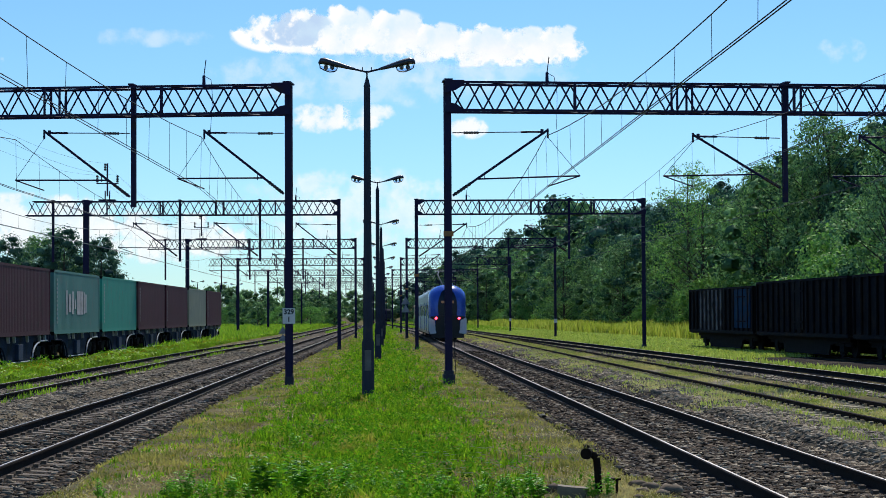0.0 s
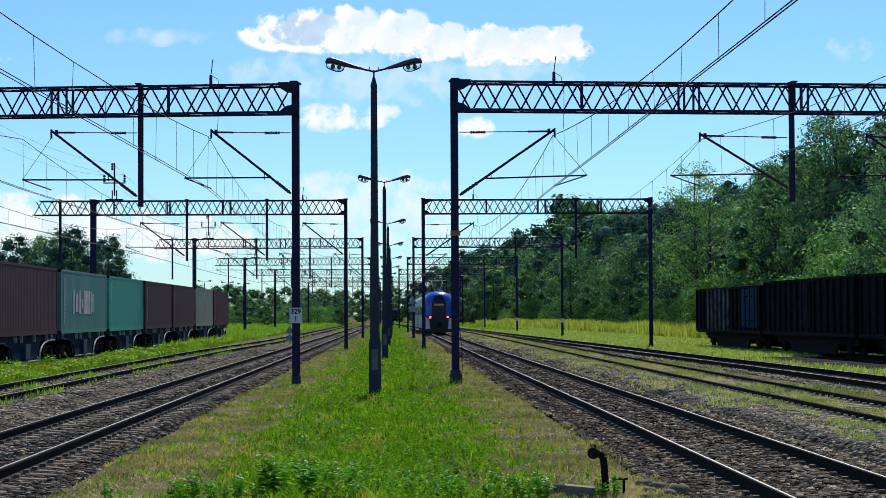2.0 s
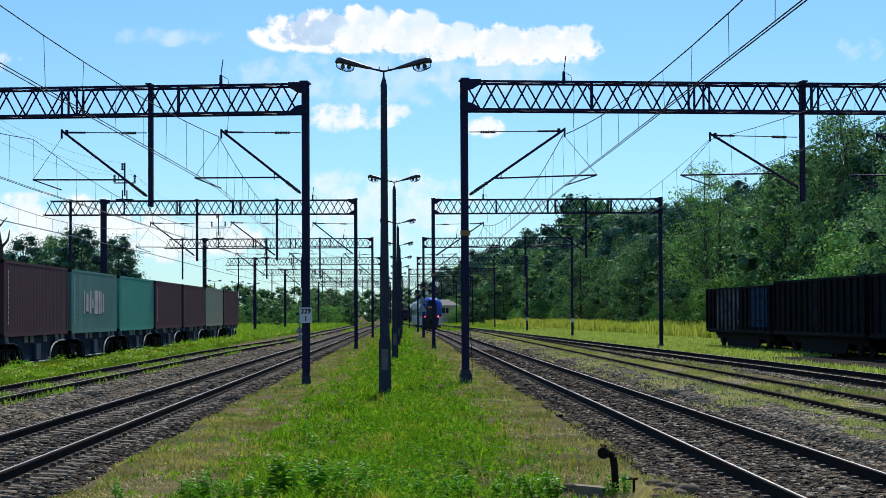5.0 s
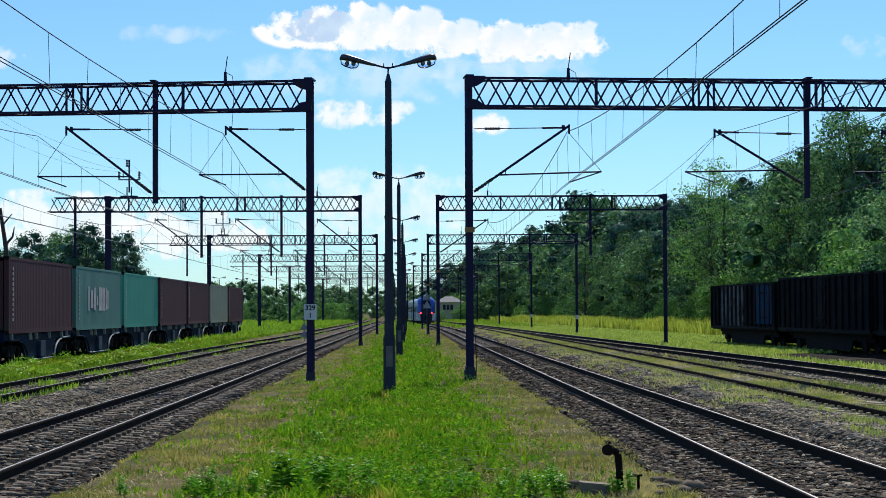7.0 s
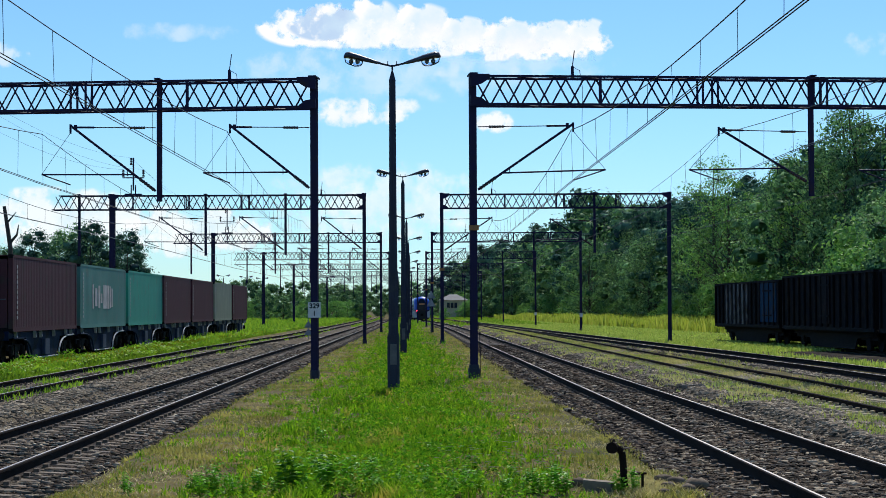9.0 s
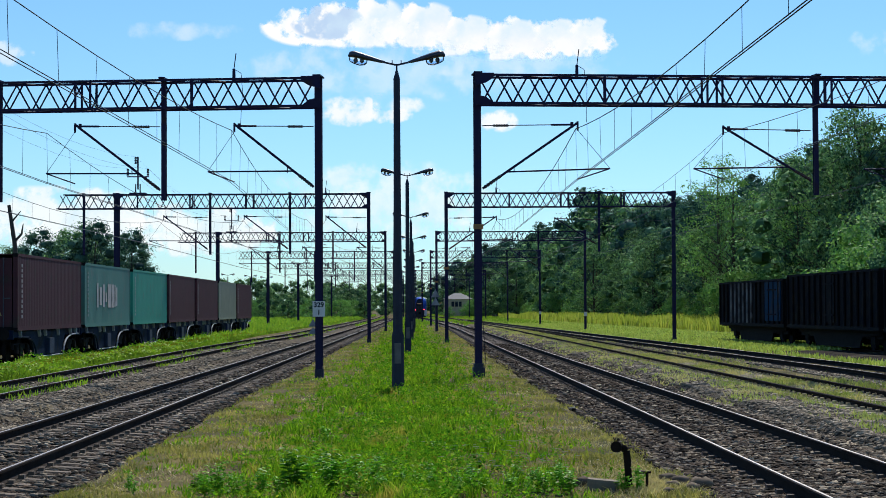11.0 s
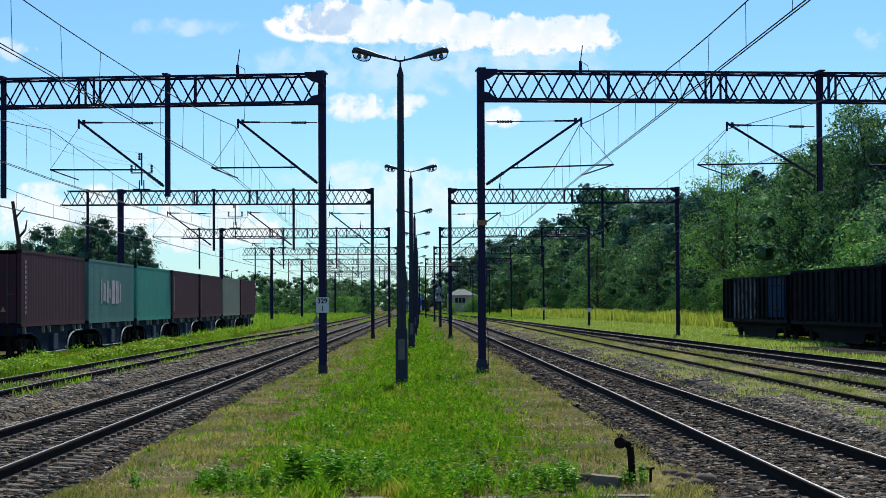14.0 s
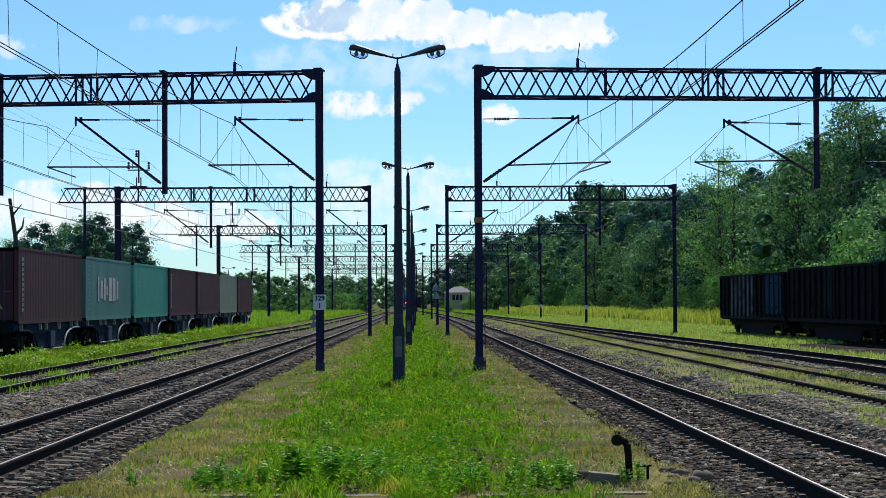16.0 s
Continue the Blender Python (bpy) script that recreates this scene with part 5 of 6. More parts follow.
# ---- low broad-leaved weeds through the lush strip ----
def rosettes(n, y0, y1, material, label, seed):
    rng = np.random.default_rng(seed)
    y = near_y(n, y0, y1, rng, 1.7)
    x = rng.normal(-0.2, 1.1, n) + (r1(y) - 4.7) * 0.8
    ok = (np.abs(x) < 2.3) & (wob(x, y, 2.6, 9) + 0.5 * wob(x, y, 7.0, 5) > 0.1)
    x, y = x[ok], y[ok]
    k = 7
    x, y = np.repeat(x, k), np.repeat(y, k)
    m = len(x)
    x, y = x + rng.normal(0, 0.03, m), y + rng.normal(0, 0.03, m)
    P = np.stack([x, y, ground_z(x, y) + rng.uniform(0.03, 0.2, m)], -1)
    a = rng.uniform(0, 2 * np.pi, m)
    d = np.stack([np.cos(a), np.sin(a), rng.uniform(-0.2, 0.8, m)], -1)
    e = np.stack([-np.sin(a), np.cos(a), rng.normal(0, 0.3, m)], -1)
    L = (rng.uniform(0.018, 0.05, m) + 0.0005 * y)[:, None]
    v = np.stack([P, P + d * L * 0.5 + e * L * 0.28, P + d * L, P + d * L * 0.5 - e * L * 0.28], 1).reshape(-1, 3)
    f = (np.arange(m) * 4)[:, None] + np.array([[0, 1, 2, 3]])
    bulk("low_weeds", v, f, material, label, "weeds")


rosettes(5500, 18, 120, M["weed"], "low broad-leaved green weeds among the grass", 61)
rosettes(3000, 18, 90, M["grass"], "bright leafy weeds among the grass", 62)


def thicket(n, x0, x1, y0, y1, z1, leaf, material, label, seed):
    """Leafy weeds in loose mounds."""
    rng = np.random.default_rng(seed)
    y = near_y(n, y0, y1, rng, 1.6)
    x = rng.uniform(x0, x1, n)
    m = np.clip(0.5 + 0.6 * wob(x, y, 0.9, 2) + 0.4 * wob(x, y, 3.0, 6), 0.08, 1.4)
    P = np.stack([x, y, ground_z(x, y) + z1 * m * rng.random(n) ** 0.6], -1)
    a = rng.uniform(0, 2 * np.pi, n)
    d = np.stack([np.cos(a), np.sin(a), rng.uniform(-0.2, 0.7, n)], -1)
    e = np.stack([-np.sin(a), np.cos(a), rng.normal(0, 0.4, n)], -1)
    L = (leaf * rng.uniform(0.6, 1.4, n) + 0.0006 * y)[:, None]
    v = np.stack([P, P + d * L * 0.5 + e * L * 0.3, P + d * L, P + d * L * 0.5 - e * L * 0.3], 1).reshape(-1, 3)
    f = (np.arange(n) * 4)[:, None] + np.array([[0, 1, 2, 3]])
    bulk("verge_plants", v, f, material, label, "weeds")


thicket(22000, -13.0, -11.7, 42, 200, 0.28, 0.07, M["verge"], "leafy yellow-green weeds in mounds beside the wagons", 63)
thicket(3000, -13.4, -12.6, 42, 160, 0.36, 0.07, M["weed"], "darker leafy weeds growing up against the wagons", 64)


# ---- weeds in the foreground ----
def weed(x, y, height, k):
    rng = np.random.default_rng(100 + k)
    s = Shape()
    lv = Shape()
    for i in range(rng.integers(3, 6)):
        a = rng.uniform(0, 2 * math.pi)
        tip = Vector((math.cos(a) * height * 0.45 * rng.uniform(0.2, 1), math.sin(a) * height * 0.45 * rng.uniform(0.2, 1), height * rng.uniform(0.65, 1.0)))
        s.bar((0, 0, -0.02), tip, 0.005, 0.002, n=4)
        for j in range(18):
            u = 0.15 + 0.85 * j / 18
            p = tip * u
            b = rng.uniform(0, 2 * math.pi)
            d = Vector((math.cos(b), math.sin(b), rng.uniform(-0.1, 0.6))).normalized()
            e = d.cross(Vector((0, 0, 1))).normalized()
            L, w = height * rng.uniform(0.2, 0.36) * (1.2 - 0.5 * u), height * rng.uniform(0.055, 0.09)
            lv.add([p, p + d * L * 0.5 + e * w, p + d * L - Vector((0, 0, L * 0.2)), p + d * L * 0.5 - e * w], [(0, 1, 2), (0, 2, 3)])
    t = thing("weed_plant", "leafy dark green weed growing in the grass", "plant", pose(x, y, 0), "weeds in the foreground")
    part("stem", s, M["darkweed"], t)
    part("leaves", lv, M["darkweed"], t)


rw = random.Random(4)
spots = [(-1.2 + 0.055 * i + rw.uniform(-0.12, 0.12), 19.9 + rw.uniform(-0.4, 0.8)) for i in range(16)] + [(-0.5 + 0.12 * i + rw.uniform(-0.1, 0.1), 19.6 + rw.uniform(-0.15, 0.35)) for i in range(18)] + [(-1.3 - 0.14 * i, 19.6 + rw.uniform(-0.1, 0.3)) for i in range(8)] + [(-1.9, 20.0), (-2.1, 19.9), (-2.9, 19.8), (-3.0, 20.2), (0.55, 19.9), (0.9, 20.0), (1.2, 19.8), (1.4, 19.9),
         (-0.6, 23.5), (0.2, 25), (0.7, 22.5), (-1.3, 27), (2.2, 19.75), (2.25, 20.0), (2.05, 19.7), (0.1, 20.5), (-0.2, 21.5), (0.35, 21.0), (1.05, 20.9), (1.5, 20.7)]
for k, (x, y) in enumerate(spots):
    weed(x, y, rw.uniform(0.26, 0.42) * (rw.uniform(0.6, 1.25) if k < 16 else rw.uniform(0.45, 0.8)), k)
fl = Shape()
rng = np.random.default_rng(77)
for i in range(500):
    y = float(near_y(1, 19, 75, rng)[0])
    x = float(rng.normal(-0.1, 1.2))
    r = 0.012 + 0.0002 * y
    z = 0.1 + 0.16 * rng.random()
    fl.add([(x - r, y, z), (x, y - r * 0.5, z + r), (x + r, y, z), (x, y + r * 0.5, z - r * 0.3)], [(0, 1, 2), (0, 2, 3)])
for i in range(1100):
    y = float(near_y(1, 42, 160, rng)[0])
    x, z, r = float(rng.uniform(-12.9, -11.7)), 0.13 + 0.13 * rng.random(), 0.02 + 0.00025 * y
    fl.add([(x - r, y, z), (x, y - r * 0.5, z + r), (x + r, y, z), (x, y + r * 0.5, z - r * 0.3)], [(0, 1, 2), (0, 2, 3)])
um = Shape()
for i in range(70):
    x, y, z = float(rng.normal(0.95, 0.45)), float(rng.uniform(19.8, 25.5)), float(rng.uniform(0.1, 0.2))
    for j in range(9):
        a, r = rng.uniform(0, 6.283), rng.uniform(0, 0.04)
        px, py = x + r * math.cos(a), y + r * math.sin(a)
        um.add([(px - 0.012, py, z), (px, py - 0.012, z + 0.008), (px + 0.012, py, z), (px, py + 0.012, z + 0.004)], [(0, 1, 2, 3)])
tagged(part("white_umbels", um, M["umbel"]), "small white umbel flowers among the grass", "flowers", "", "stuff")
ob = part("wild_flowers", fl, M["petal"])
tagged(ob, "tiny yellow wild flowers scattered through the grass", "flowers", "", "stuff")


# ---- trees ----
def cube_ball():
    """A ball of 24 four-sided faces."""
    index, verts, faces = {}, [], []
    for axis in range(3):
        for side in (-1, 1):
            for i in (-1, 0):
                for j in (-1, 0):
                    quad = []
                    for a, b in ((i, j), (i + 1, j), (i + 1, j + 1), (i, j + 1)):
                        p = [a, b]
                        p.insert(axis, side)
                        key = tuple(p)
                        if key not in index:
                            index[key] = len(verts)
                            verts.append(Vector(key).normalized())
                        quad.append(index[key])
                    faces.append(quad if side > 0 else quad[::-1])
    return np.array([tuple(v) for v in verts]), np.array(faces)


CORE_V, CORE_F = cube_ball()


def tree_meshes(seed, height, width, leaf, n_leaves, material, trunk_frac=0.25, clumps=26, droop=0.0, core=0.38, fat=1.0):
    """A tapered trunk with limbs, and a crown of leaf clumps; each clump has an added opaque leaf-coloured core that
    blocks light.
    """
    rng = np.random.default_rng(seed)
    s = Shape()
    tops = []
    lean = rng.normal(0, 0.02, 2)
    zs = [0, 0.2, 0.45, 0.7, 0.93]
    pts = [Vector((lean[0] * height * u + rng.normal(0, 0.1), lean[1] * height * u + rng.normal(0, 0.1), height * u - 0.3 * (u == 0))) for u in zs]
    r0 = height * 0.016 + 0.05
    for i in range(4):
        s.bar(pts[i], pts[i + 1], r0 * (1 - zs[i]), r0 * (1 - zs[i + 1]), n=7, cap=False)
    centres = []
    for i in range(clumps):
        u = trunk_frac + (0.97 - trunk_frac) * (i + rng.random()) / clumps
        shape = math.sin(math.pi * min(1, (u - trunk_frac * 0.6) / (1.06 - trunk_frac * 0.6)) ** 0.8)
        a = i * 2.4 + rng.normal(0, 0.5)
        rad = width * 0.5 * shape * rng.uniform(0.45, 1.0)
        root = pts[0].lerp(pts[-1], max(0.1, u - 0.12))
        c = Vector((root.x + math.cos(a) * rad, root.y + math.sin(a) * rad, height * u))
        s.bar(root, c, r0 * 0.35 * (1.1 - u), 0.02, n=5, cap=False)
        centres.append((c, fat * width * rng.uniform(0.1, 0.22) * (0.6 + 0.4 * shape)))
    k = n_leaves // clumps
    P, O, V, F, base = [], [], [], [], 0
    for c, r in centres:
        d = rng.normal(size=(k, 3))
        d /= np.linalg.norm(d, axis=1)[:, None]
        # each clump is itself lumpy: leaves gather on a few sprays
        tips = rng.normal(size=(6, 3))
        tips /= np.linalg.norm(tips, axis=1)[:, None]
        lump = np.max(d @ tips.T, axis=1)
        rr = r * (0.6 + 0.55 * np.clip(lump, 0, 1) ** 3) * rng.random(k) ** 0.3 * rng.uniform(0.85, 1.15, k)
        q = d * rr[:, None] * np.array([1.15, 1.15, 0.8])
        q[:, 2] -= droop * np.abs(rng.normal(0, r, k))
        P.append(q + np.array(c))
        O.append(d)
        if core:
            V.append(CORE_V * (r * core * rng.uniform(0.7, 1.25, (len(CORE_V), 1))) * np.array([1.1, 1.1, 0.75]) + np.array(c))
            F.append(CORE_F + base)
            base += len(CORE_V)
    P, O = np.concatenate(P), np.concatenate(O)
    n = len(P)
    nrm = 0.3 * rng.normal(size=(n, 3)) + O + np.array([0, 0, 0.25])
    nrm /= np.linalg.norm(nrm, axis=1)[:, None]
    u = np.cross(nrm, rng.normal(size=(n, 3)))
    u /= np.linalg.norm(u, axis=1)[:, None]
    w = np.cross(nrm, u)
    L = leaf * rng.uniform(0.6, 1.4, n)[:, None]
    v = np.stack([P - u * L, P + w * L * 0.55 + nrm * L * 0.15, P + u * L, P - w * L * 0.55 + nrm * L * 0.15], 1).reshape(-1, 3)
    f = (np.arange(n) * 4)[:, None] + np.array([[0, 1, 2, 3]])
    if core:
        v, f = np.concatenate([v] + V), np.concatenate([f] + [q + 4 * n for q in F])
    lm = bpy.data.meshes.new("crown")
    fast_mesh(lm, v, f)
    lm.shade_smooth()
    lm.materials.append(material)
    return s, lm


def tree(words, seed, at, *args, group="trees of the wooded slope", **kw):
    t = thing("tree", words, "tree", at, group)
    s, lm = tree_meshes(seed, *args, **kw)
    part("trunk", s, M["bark"], t)
    c = new("crown", lm)
    c.parent = t
    return t


def on_slope(x, y):
    return pose(x, y, float(hill(np.array(x), np.array(y))) - 0.1)


kinds = [
    tree("tall deep green deciduous tree on the wooded slope", 1, on_slope(44, 168), 14.0, 9.0, 0.14, 6700, M["leafA"], 0.06, clumps=48, fat=1.2),
    tree("broad mid-green deciduous tree on the wooded slope", 2, on_slope(36, 176), 12.0, 10.0, 0.125, 7200, M["leafB"], 0.04, clumps=46, fat=1.15, core=0.27),
    tree("slender birch with light drooping foliage", 3, on_slope(33.0, 150), 15.0, 6.5, 0.11, 6000, M["leafB"], 0.2, clumps=40, droop=0.8, core=0.0),
    tree("dense light green shrub at the wood's edge", 4, on_slope(27, 163), 5.0, 7.0, 0.1, 5500, M["leafC"], 0.02, clumps=30, core=0.25),
    tree("dense dark deciduous tree on the wooded slope", 5, on_slope(30, 215), 13.0, 9.5, 0.145, 6700, M["leafA"], 0.02, clumps=50, fat=1.25),
    tree("airy light green tree with open crown", 6, on_slope(29.0, 180), 14.5, 8.0, 0.1, 4200, M["leafC"], 0.15, clumps=34, core=0.0),
    tree("dark deciduous tree far along the wooded slope", 7, on_slope(26, 306), 14.0, 9.5, 0.23, 2700, M["leafA"], 0.02, clumps=42, core=0.46, fat=1.3),
    tree("mid-green deciduous tree far along the wooded slope", 8, on_slope(25, 330), 12.5, 9.5, 0.22, 2700, M["leafB"], 0.02, clumps=42, core=0.46, fat=1.3),
]
rt = random.Random(9)


def wood_edge(y):
    return float(np.interp(y, [0, 90, 150, 200, 300, 450, 600, 900], [52, 40, 29, 26, 24, 17, 8, -20]))


def plant(kind, x, y, scale, stretch=1.0):
    m = pose(x, y, float(hill(np.array(x), np.array(y))) - 0.1, 0, 0, rt.uniform(0, 360))
    if y > 290:
        # far trees on the left take lighter leaves, haze put into their colour
        kind = {0: 6, 1: 7, 2: 7, 4: 6}.get(kind, kind) if x > 0 else {3: 3}.get(kind, 7)
    c = copy_thing(kinds[kind], m)
    c.scale = (scale, scale, scale * stretch)
    return c


def tall(x, y):
    """How tall the wood stands: low by the clearing, a knoll of tall trees behind it."""
    k = float(np.interp(y, [80, 105, 150, 200, 250, 340, 400, 600], [1.1, 1.15, 1.2, 1.08, 1.0, 1.1, 1.3, 1.3]))
    if x - wood_edge(y) > 20 and y < 260:
        k *= 0.82
    return k + 0.42 * math.exp(-((x - 31) ** 2 / 40 + (y - 325) ** 2 / 1200))


# front shrubs along the edge, then taller rows up the slope
y = 92.0
while y < 520:
    e = wood_edge(y)
    if rt.random() < 0.45:
        # a bright stand of shrubs with lighter trees over it
        plant(rt.choice((3, 3, 1)), e + rt.uniform(-0.5, 2.0), y, rt.uniform(0.5, 1.0))
        plant(rt.choice((3, 1, 5)), e + rt.uniform(1.5, 4.0), y + rt.uniform(1, 4), rt.uniform(0.6, 0.95))
        if y > 120:
            plant(rt.choice((1, 1, 5)), e + rt.uniform(4.0, 6.0), y + rt.uniform(-2, 2), rt.uniform(0.5, 0.8))
    elif y > 120:
        # a dark hollow between them, its shade put into darker leaf colour
        plant(4, e + rt.uniform(5.0, 7.0), y + rt.uniform(-2, 2), rt.uniform(0.6, 0.85))
    y += 6.5 + y * 0.012
y = 78.0
while y < 620:
    e = wood_edge(y)
    for d, kk in ((8, (4, 0, 4, 1)), (15, (1, 4, 0, 2)), (24, (1, 2, 5, 0)), (33, (2, 1, 1, 0))):
        if d > 30 and y > 280 or d > 20 and y > 380:
            continue
        plant(rt.choice(kk) if y < 225 else rt.choice((0, 4, 1) if d < 10 else (0, 4)), e + d + rt.uniform(-2, 2), y + rt.uniform(-4, 4), rt.uniform(0.8, 1.1) * tall(e + d, y))
    y += 9.0 + y * 0.012
for x, y, k, s in ((-34, 205, 4, 0.86), (-37, 212, 1, 0.95), (-31, 210, 0, 0.76), (-40, 205, 4, 0.8), (-44, 215, 1, 0.75), (-48, 225, 5, 0.66), (-52, 220, 2, 0.6), (-28, 225, 3, 1.0), (-35.5, 222, 1, 0.85), (-38.5, 218, 4, 0.8), (-32.5, 218, 4, 0.75), (-42, 224, 4, 0.7),
                   (-40, 300, 1, 0.5), (-34, 310, 4, 0.45), (-26, 340, 4, 0.46), (-22, 330, 1, 0.36), (-18, 345, 4, 0.33), (-29, 320, 0, 0.42), (-45, 330, 4, 0.5),
                   (-15, 430, 0, 0.55), (-19, 440, 4, 0.6), (-12.5, 420, 4, 0.5), (-11, 400, 4, 0.4), (-23, 450, 0, 0.52), (-28, 460, 1, 0.55), (-36, 470, 1, 0.6), (-17, 410, 0, 0.4)):
    plant(k, x, y, s)
for x, y, k, sc in ((-22, 470, 4, 0.55), (-17, 480, 0, 0.5), (-13.5, 490, 4, 0.55), (-30, 480, 4, 0.5), (6.5, 520, 1, 0.6), (9.5, 500, 4, 0.7), (12, 480, 3, 1.2), (12.2, 418, 3, 0.8), (14, 412, 1, 0.45), (6.2, 415, 3, 0.45), (10, 414, 3, 0.4), (11.2, 415, 3, 0.75),
                    (-14, 520, 4, 0.7), (-19, 520, 1, 0.7), (-25, 520, 0, 0.7), (-9.5, 585, 1, 0.6), (-6.0, 600, 3, 1.1), (5, 590, 4, 0.7), (1.5, 610, 1, 0.6), (-36, 500, 4, 0.7), (-42, 520, 1, 0.8), (-50, 500, 0, 0.8)):
    plant(k, x, y, sc)
xx = -150.0
while xx < 60:
    plant(rt.choice((0, 1, 4)), xx, 640 + rt.uniform(-25, 25), rt.uniform(0.8, 1.0))
    xx += 6.0
for k, x, y, sc in ((2, 34.5, 150, 1.2), (1, 32.3, 157, 1.25), (2, 30.8, 165, 0.95), (1, 38.0, 152, 1.4), (5, 29.4, 187, 1.15), (2, 36.0, 160, 1.25), (1, 33.5, 172, 1.2)):
    plant(k, x, y, sc)
# trees close behind the open wagons, at the siding's end
for k, x, y, sc in ((2, 22.4, 87, 0.72), (1, 25.0, 90, 0.82), (3, 21.2, 93, 0.95), (3, 23.0, 97, 1.2)):
    plant(k, x, y, sc)
# low bushes closing the field far off
for i in range(16):
    plant(3, -46 + 2.3 * i + rt.uniform(-0.8, 0.8), 385 + rt.uniform(-12, 20), rt.uniform(0.5, 0.8))
dead = thing("dead_tree", "bare broken grey tree trunk behind the containers", "tree", pose(-17.2, 84, 0))
part("trunk", Shape().bar((0, 0, -0.2), (-0.15, 0, 4.6), 0.13, 0.1, n=7).bar((-0.15, 0, 4.6), (-0.42, 0, 6.4), 0.1, 0.075, n=7), M["bark"], dead)
part("branch", Shape().bar((-0.2, 0, 4.8), (0.12, 0, 5.15), 0.07, 0.05, n=5).bar((0.12, 0, 5.15), (0.2, 0, 5.6), 0.05, 0.02, n=5).bar((-0.28, 0, 5.7), (0.1, 0, 6.15), 0.05, 0.015, n=5), M["bark"], dead)


# ---- clouds, far off ----
def cloud_mat(name, seed, w, h, soft=0.55, dense=1.0, grey=0.0, bright=1.03):
    m = bpy.data.materials.new(name)
    m.use_nodes = True
    n, ln = m.node_tree.nodes, m.node_tree.links
    n.remove(n["Principled BSDF"])
    co = n.new("ShaderNodeTexCoord")
    sep = n.new("ShaderNodeSeparateXYZ")
    ln.new(co.outputs["Object"], sep.inputs[0])

    def math_(op, a, b=0.0, c=0.0):
        x = n.new("ShaderNodeMath")
        x.operation = op
        for i, v in enumerate((a, b, c)):
            if isinstance(v, bpy.types.NodeSocket):
                ln.new(v, x.inputs[i])
            else:
                x.inputs[i].default_value = v
        return x.outputs[0]

    def nz(scale, detail, off):
        mp = n.new("ShaderNodeMapping")
        mp.inputs["Location"].default_value = (seed * 7.3 + off, seed * 3.1, off)
        ln.new(co.outputs["Object"], mp.inputs["Vector"])
        t = n.new("ShaderNodeTexNoise")
        t.inputs["Scale"].default_value, t.inputs["Detail"].default_value, t.inputs["Roughness"].default_value = scale, detail, 0.58
        ln.new(mp.outputs[0], t.inputs["Vector"])
        return t.outputs["Fac"]

    ex = math_("DIVIDE", sep.outputs["X"], w)
    ez = math_("DIVIDE", sep.outputs["Z"], h)
    rad = math_("ADD", math_("MULTIPLY", ex, ex), math_("MULTIPLY", ez, ez))
    body = math_("SUBTRACT", 1.0, rad)
    lump = math_("MULTIPLY", math_("SUBTRACT", nz(0.009, 4, 0), 0.5), 1.6)
    wisp = math_("MULTIPLY", math_("SUBTRACT", nz(0.03, 12, 9), 0.5), 2.5)
    shape = math_("ADD", math_("MULTIPLY", body, 0.75), math_("ADD", lump, wisp))
    a = n.new("ShaderNodeMapRange")
    a.interpolation_type = "SMOOTHSTEP"
    a.inputs["From Min"].default_value, a.inputs["From Max"].default_value = 0.1, 0.1 + soft
    a.inputs["To Max"].default_value = dense
    ln.new(shape, a.inputs["Value"])
    fade = n.new("ShaderNodeMapRange")
    fade.interpolation_type = "SMOOTHSTEP"
    fade.inputs["From Min"].default_value, fade.inputs["From Max"].default_value = 0.0, 0.3
    ln.new(body, fade.inputs["Value"])
    alpha = math_("MULTIPLY", a.outputs["Result"], fade.outputs["Result"])
    col = n.new("ShaderNodeMix")
    col.data_type = "RGBA"
    col.inputs["A"].default_value, col.inputs["B"].default_value = (1, 1, 1, 1), (0.52, 0.68, 0.9, 1)
    r = n.new("ShaderNodeMapRange")
    r.inputs["From Min"].default_value, r.inputs["From Max"].default_value = (0.0, 0.3) if grey > 0.95 else (0.42, 0.62)
    r.inputs["To Max"].default_value = grey
    ln.new(nz(0.008, 6, 40), r.inputs["Value"])
    ln.new(r.outputs["Result"], col.inputs["Factor"])
    em, tp, mx = n.new("ShaderNodeEmission"), n.new("ShaderNodeBsdfTransparent"), n.new("ShaderNodeMixShader")
    em.inputs["Strength"].default_value = bright
    shade = n.new("ShaderNodeMix")
    shade.data_type = "RGBA"
    shade.inputs["B"].default_value = (0.66, 0.84, 0.97, 1)
    fold = n.new("ShaderNodeMapRange")
    fold.inputs["From Min"].default_value, fold.inputs["From Max"].default_value = 0.45, 0.7
    fold.inputs["To Max"].default_value = 0.75
    ln.new(nz(0.018, 10, 23), fold.inputs["Value"])
    ln.new(fold.outputs["Result"], shade.inputs["Factor"])
    ln.new(col.outputs["Result"], shade.inputs["A"])
    ln.new(shade.outputs["Result"], em.inputs["Color"])
    ln.new(alpha, mx.inputs[0]), ln.new(tp.outputs[0], mx.inputs[1]), ln.new(em.outputs[0], mx.inputs[2])
    ln.new(mx.outputs[0], n["Material Output"].inputs["Surface"])
    return m


K = 3000 / 3450.0


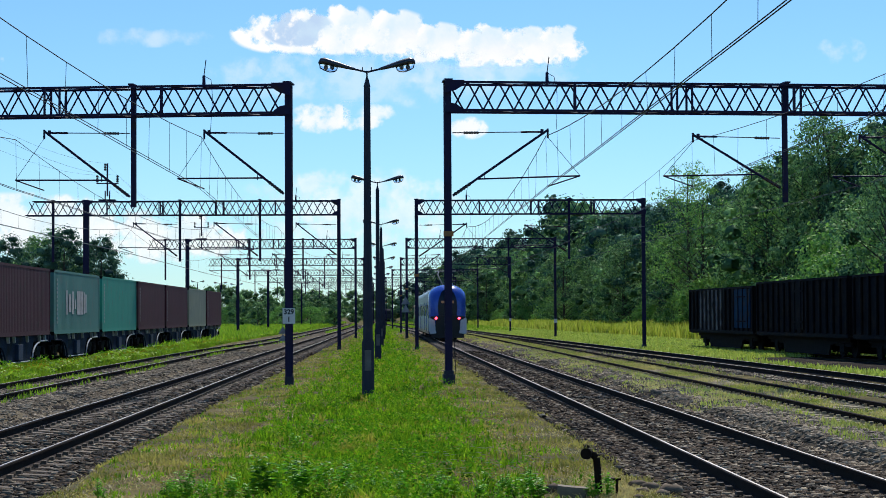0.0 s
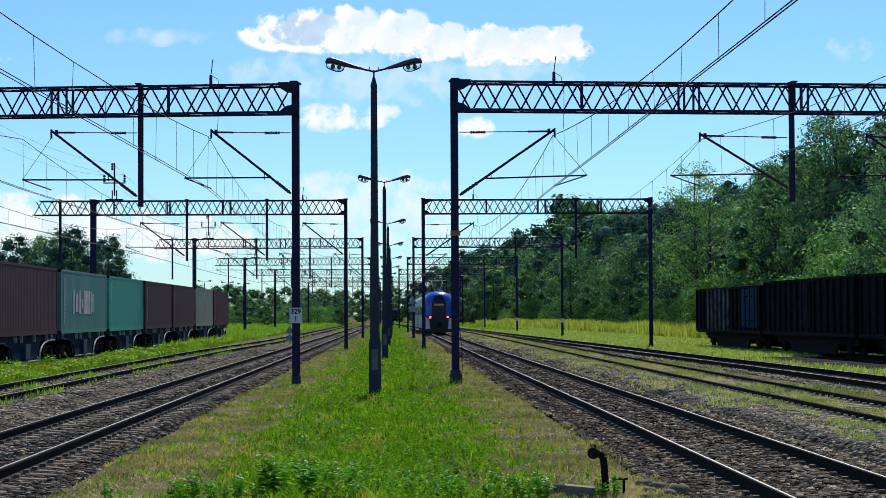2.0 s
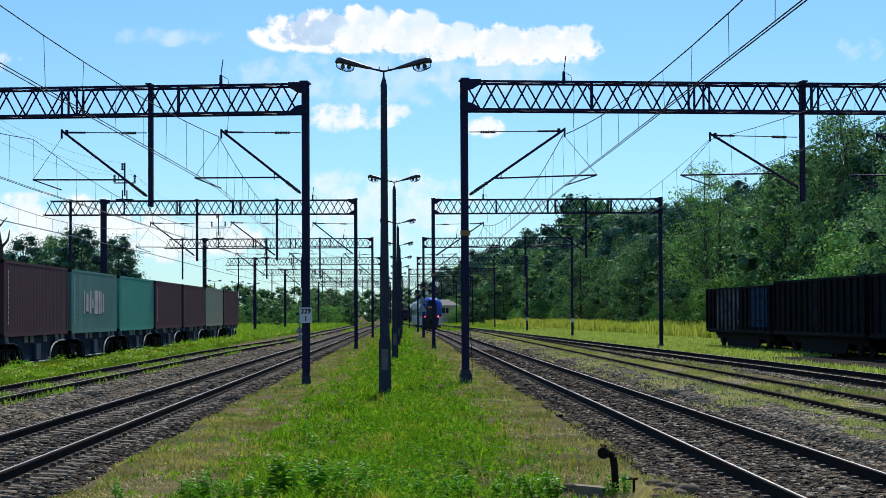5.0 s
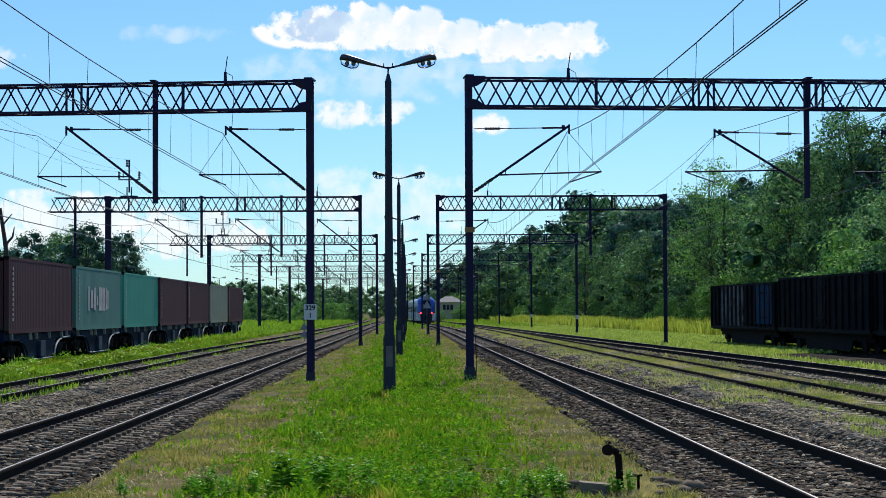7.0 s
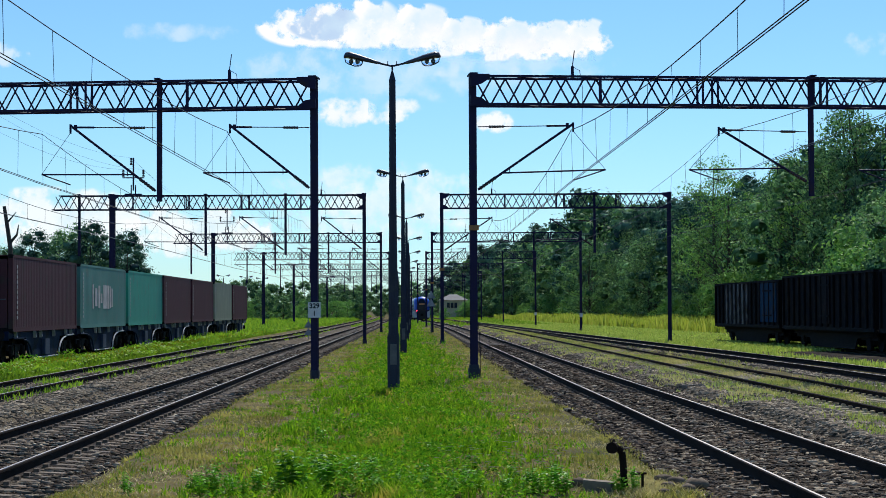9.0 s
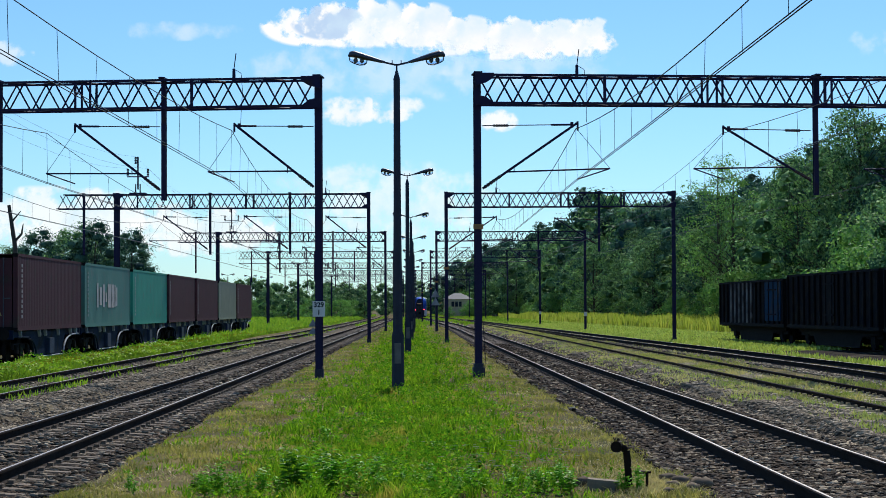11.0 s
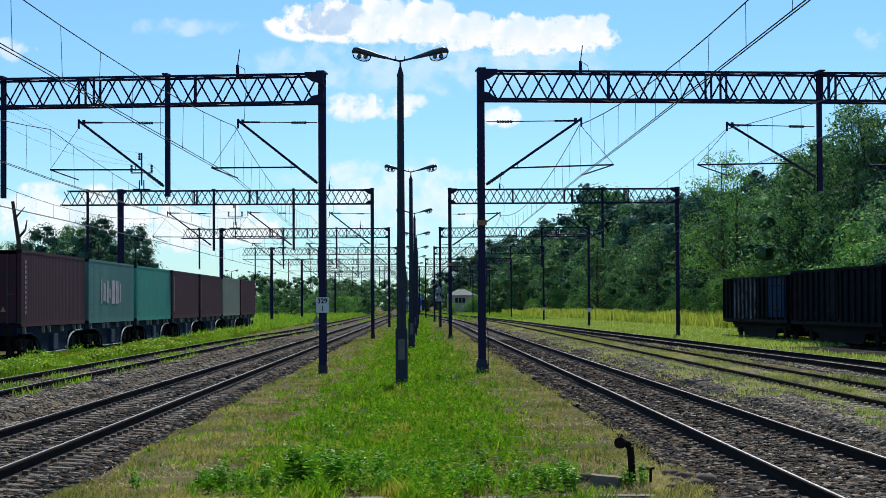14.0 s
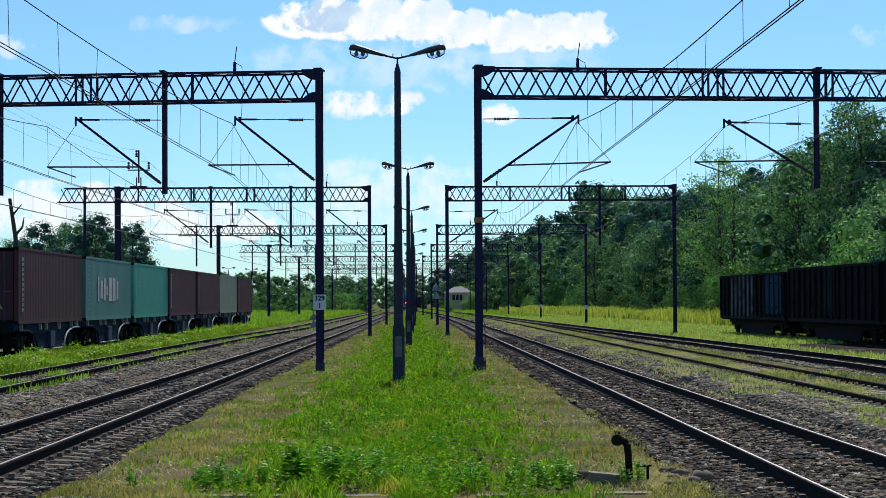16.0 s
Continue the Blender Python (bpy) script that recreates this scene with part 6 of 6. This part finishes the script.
def cloud(label, lobes, seed, **kw):
    """A cloud 3 km off, of one or more lobes; each lobe's centre and half size in 1/3450ths of the distance from the line's far end."""
    x0, z0 = lobes[0][0] * K, 1.85 + lobes[0][1] * K
    t = thing("cloud_backdrop", label, "cloud", pose(x0, 3000, z0), kind="structure")
    for i, (px, py, w, h, grey) in enumerate(lobes):
        w, h = w * K, h * K
        m = cloud_mat("cloud_vapour", seed + i, w, h, grey=grey, **kw)
        s = Shape().add([(-w, 0, -h), (w, 0, -h), (w, 0, h), (-w, 0, h)], [(0, 1, 2, 3)])
        ob = part("cloud_lobe", s, m, t, at=pose(px * K - x0, i * 12.0, 1.85 + py * K - z0))
        ob.visible_shadow = False


cloud("long white cumulus cloud with a grey hollow in blue sky", [(-160, 511, 70, 36, 1.0), (-190, 507, 98, 42, 0.05), (-113, 517, 98, 56, 0.1), (-28, 513, 118, 48, 0.2), (50, 495, 120, 42, 0.15), (142, 488, 118, 42, 0.25), (222, 491, 112, 42, 0.15), (298, 496, 80, 42, 0.1), (174, 526, 18, 16, 0.0)], 3, soft=0.36)
cloud("small white cumulus cloud", [(-118, 352, 60, 32, 0.1), (-60, 344, 70, 16, 0.1)], 21, soft=0.6, dense=0.9)
cloud("small wispy white cloud", [(-28, 362, 52, 18, 0.0)], 25, soft=0.8, dense=0.8)
cloud("small white cumulus cloud beside a mast", [(135, 333, 48, 24, 0.1)], 27, soft=0.6, dense=0.9)
cloud("thin veil of white cloud", [(-60, 420, 300, 60, 0.0), (180, 440, 200, 40, 0.0)], 31, soft=0.9, dense=0.35)
cloud("thin streak of white cloud", [(-430, 495, 140, 20, 0.0)], 35, soft=1.2, dense=0.4)
cloud("low bank of hazy white cloud", [(-640, 165, 260, 60, 0.0), (-400, 140, 200, 50, 0.0)], 37, soft=0.55, dense=0.8)
cloud("low bank of hazy white cloud beyond the wires", [(-60, 190, 240, 80, 0.0)], 41, soft=0.8, dense=0.6)
cloud("small faint cloud", [(-726, 456, 55, 26, 0.0)], 43, soft=0.55, dense=0.6)
cloud("faint wisp of cloud", [(810, 470, 50, 30, 0.0)], 45, soft=0.9, dense=0.4)


# ---- what moves ----
def motions():
    rows = []
    for i in range(0, 33):
        t = i * 0.5
        y = 146.0 + 22.0 * t
        slope = float(r1(y + 20) - r1(y)) / 20
        rows.append((t, pose(float(r1(y)), y, RAIL_TOP, 0, 0, -math.degrees(math.atan(slope)))))
    walk(train, rows)


motions()
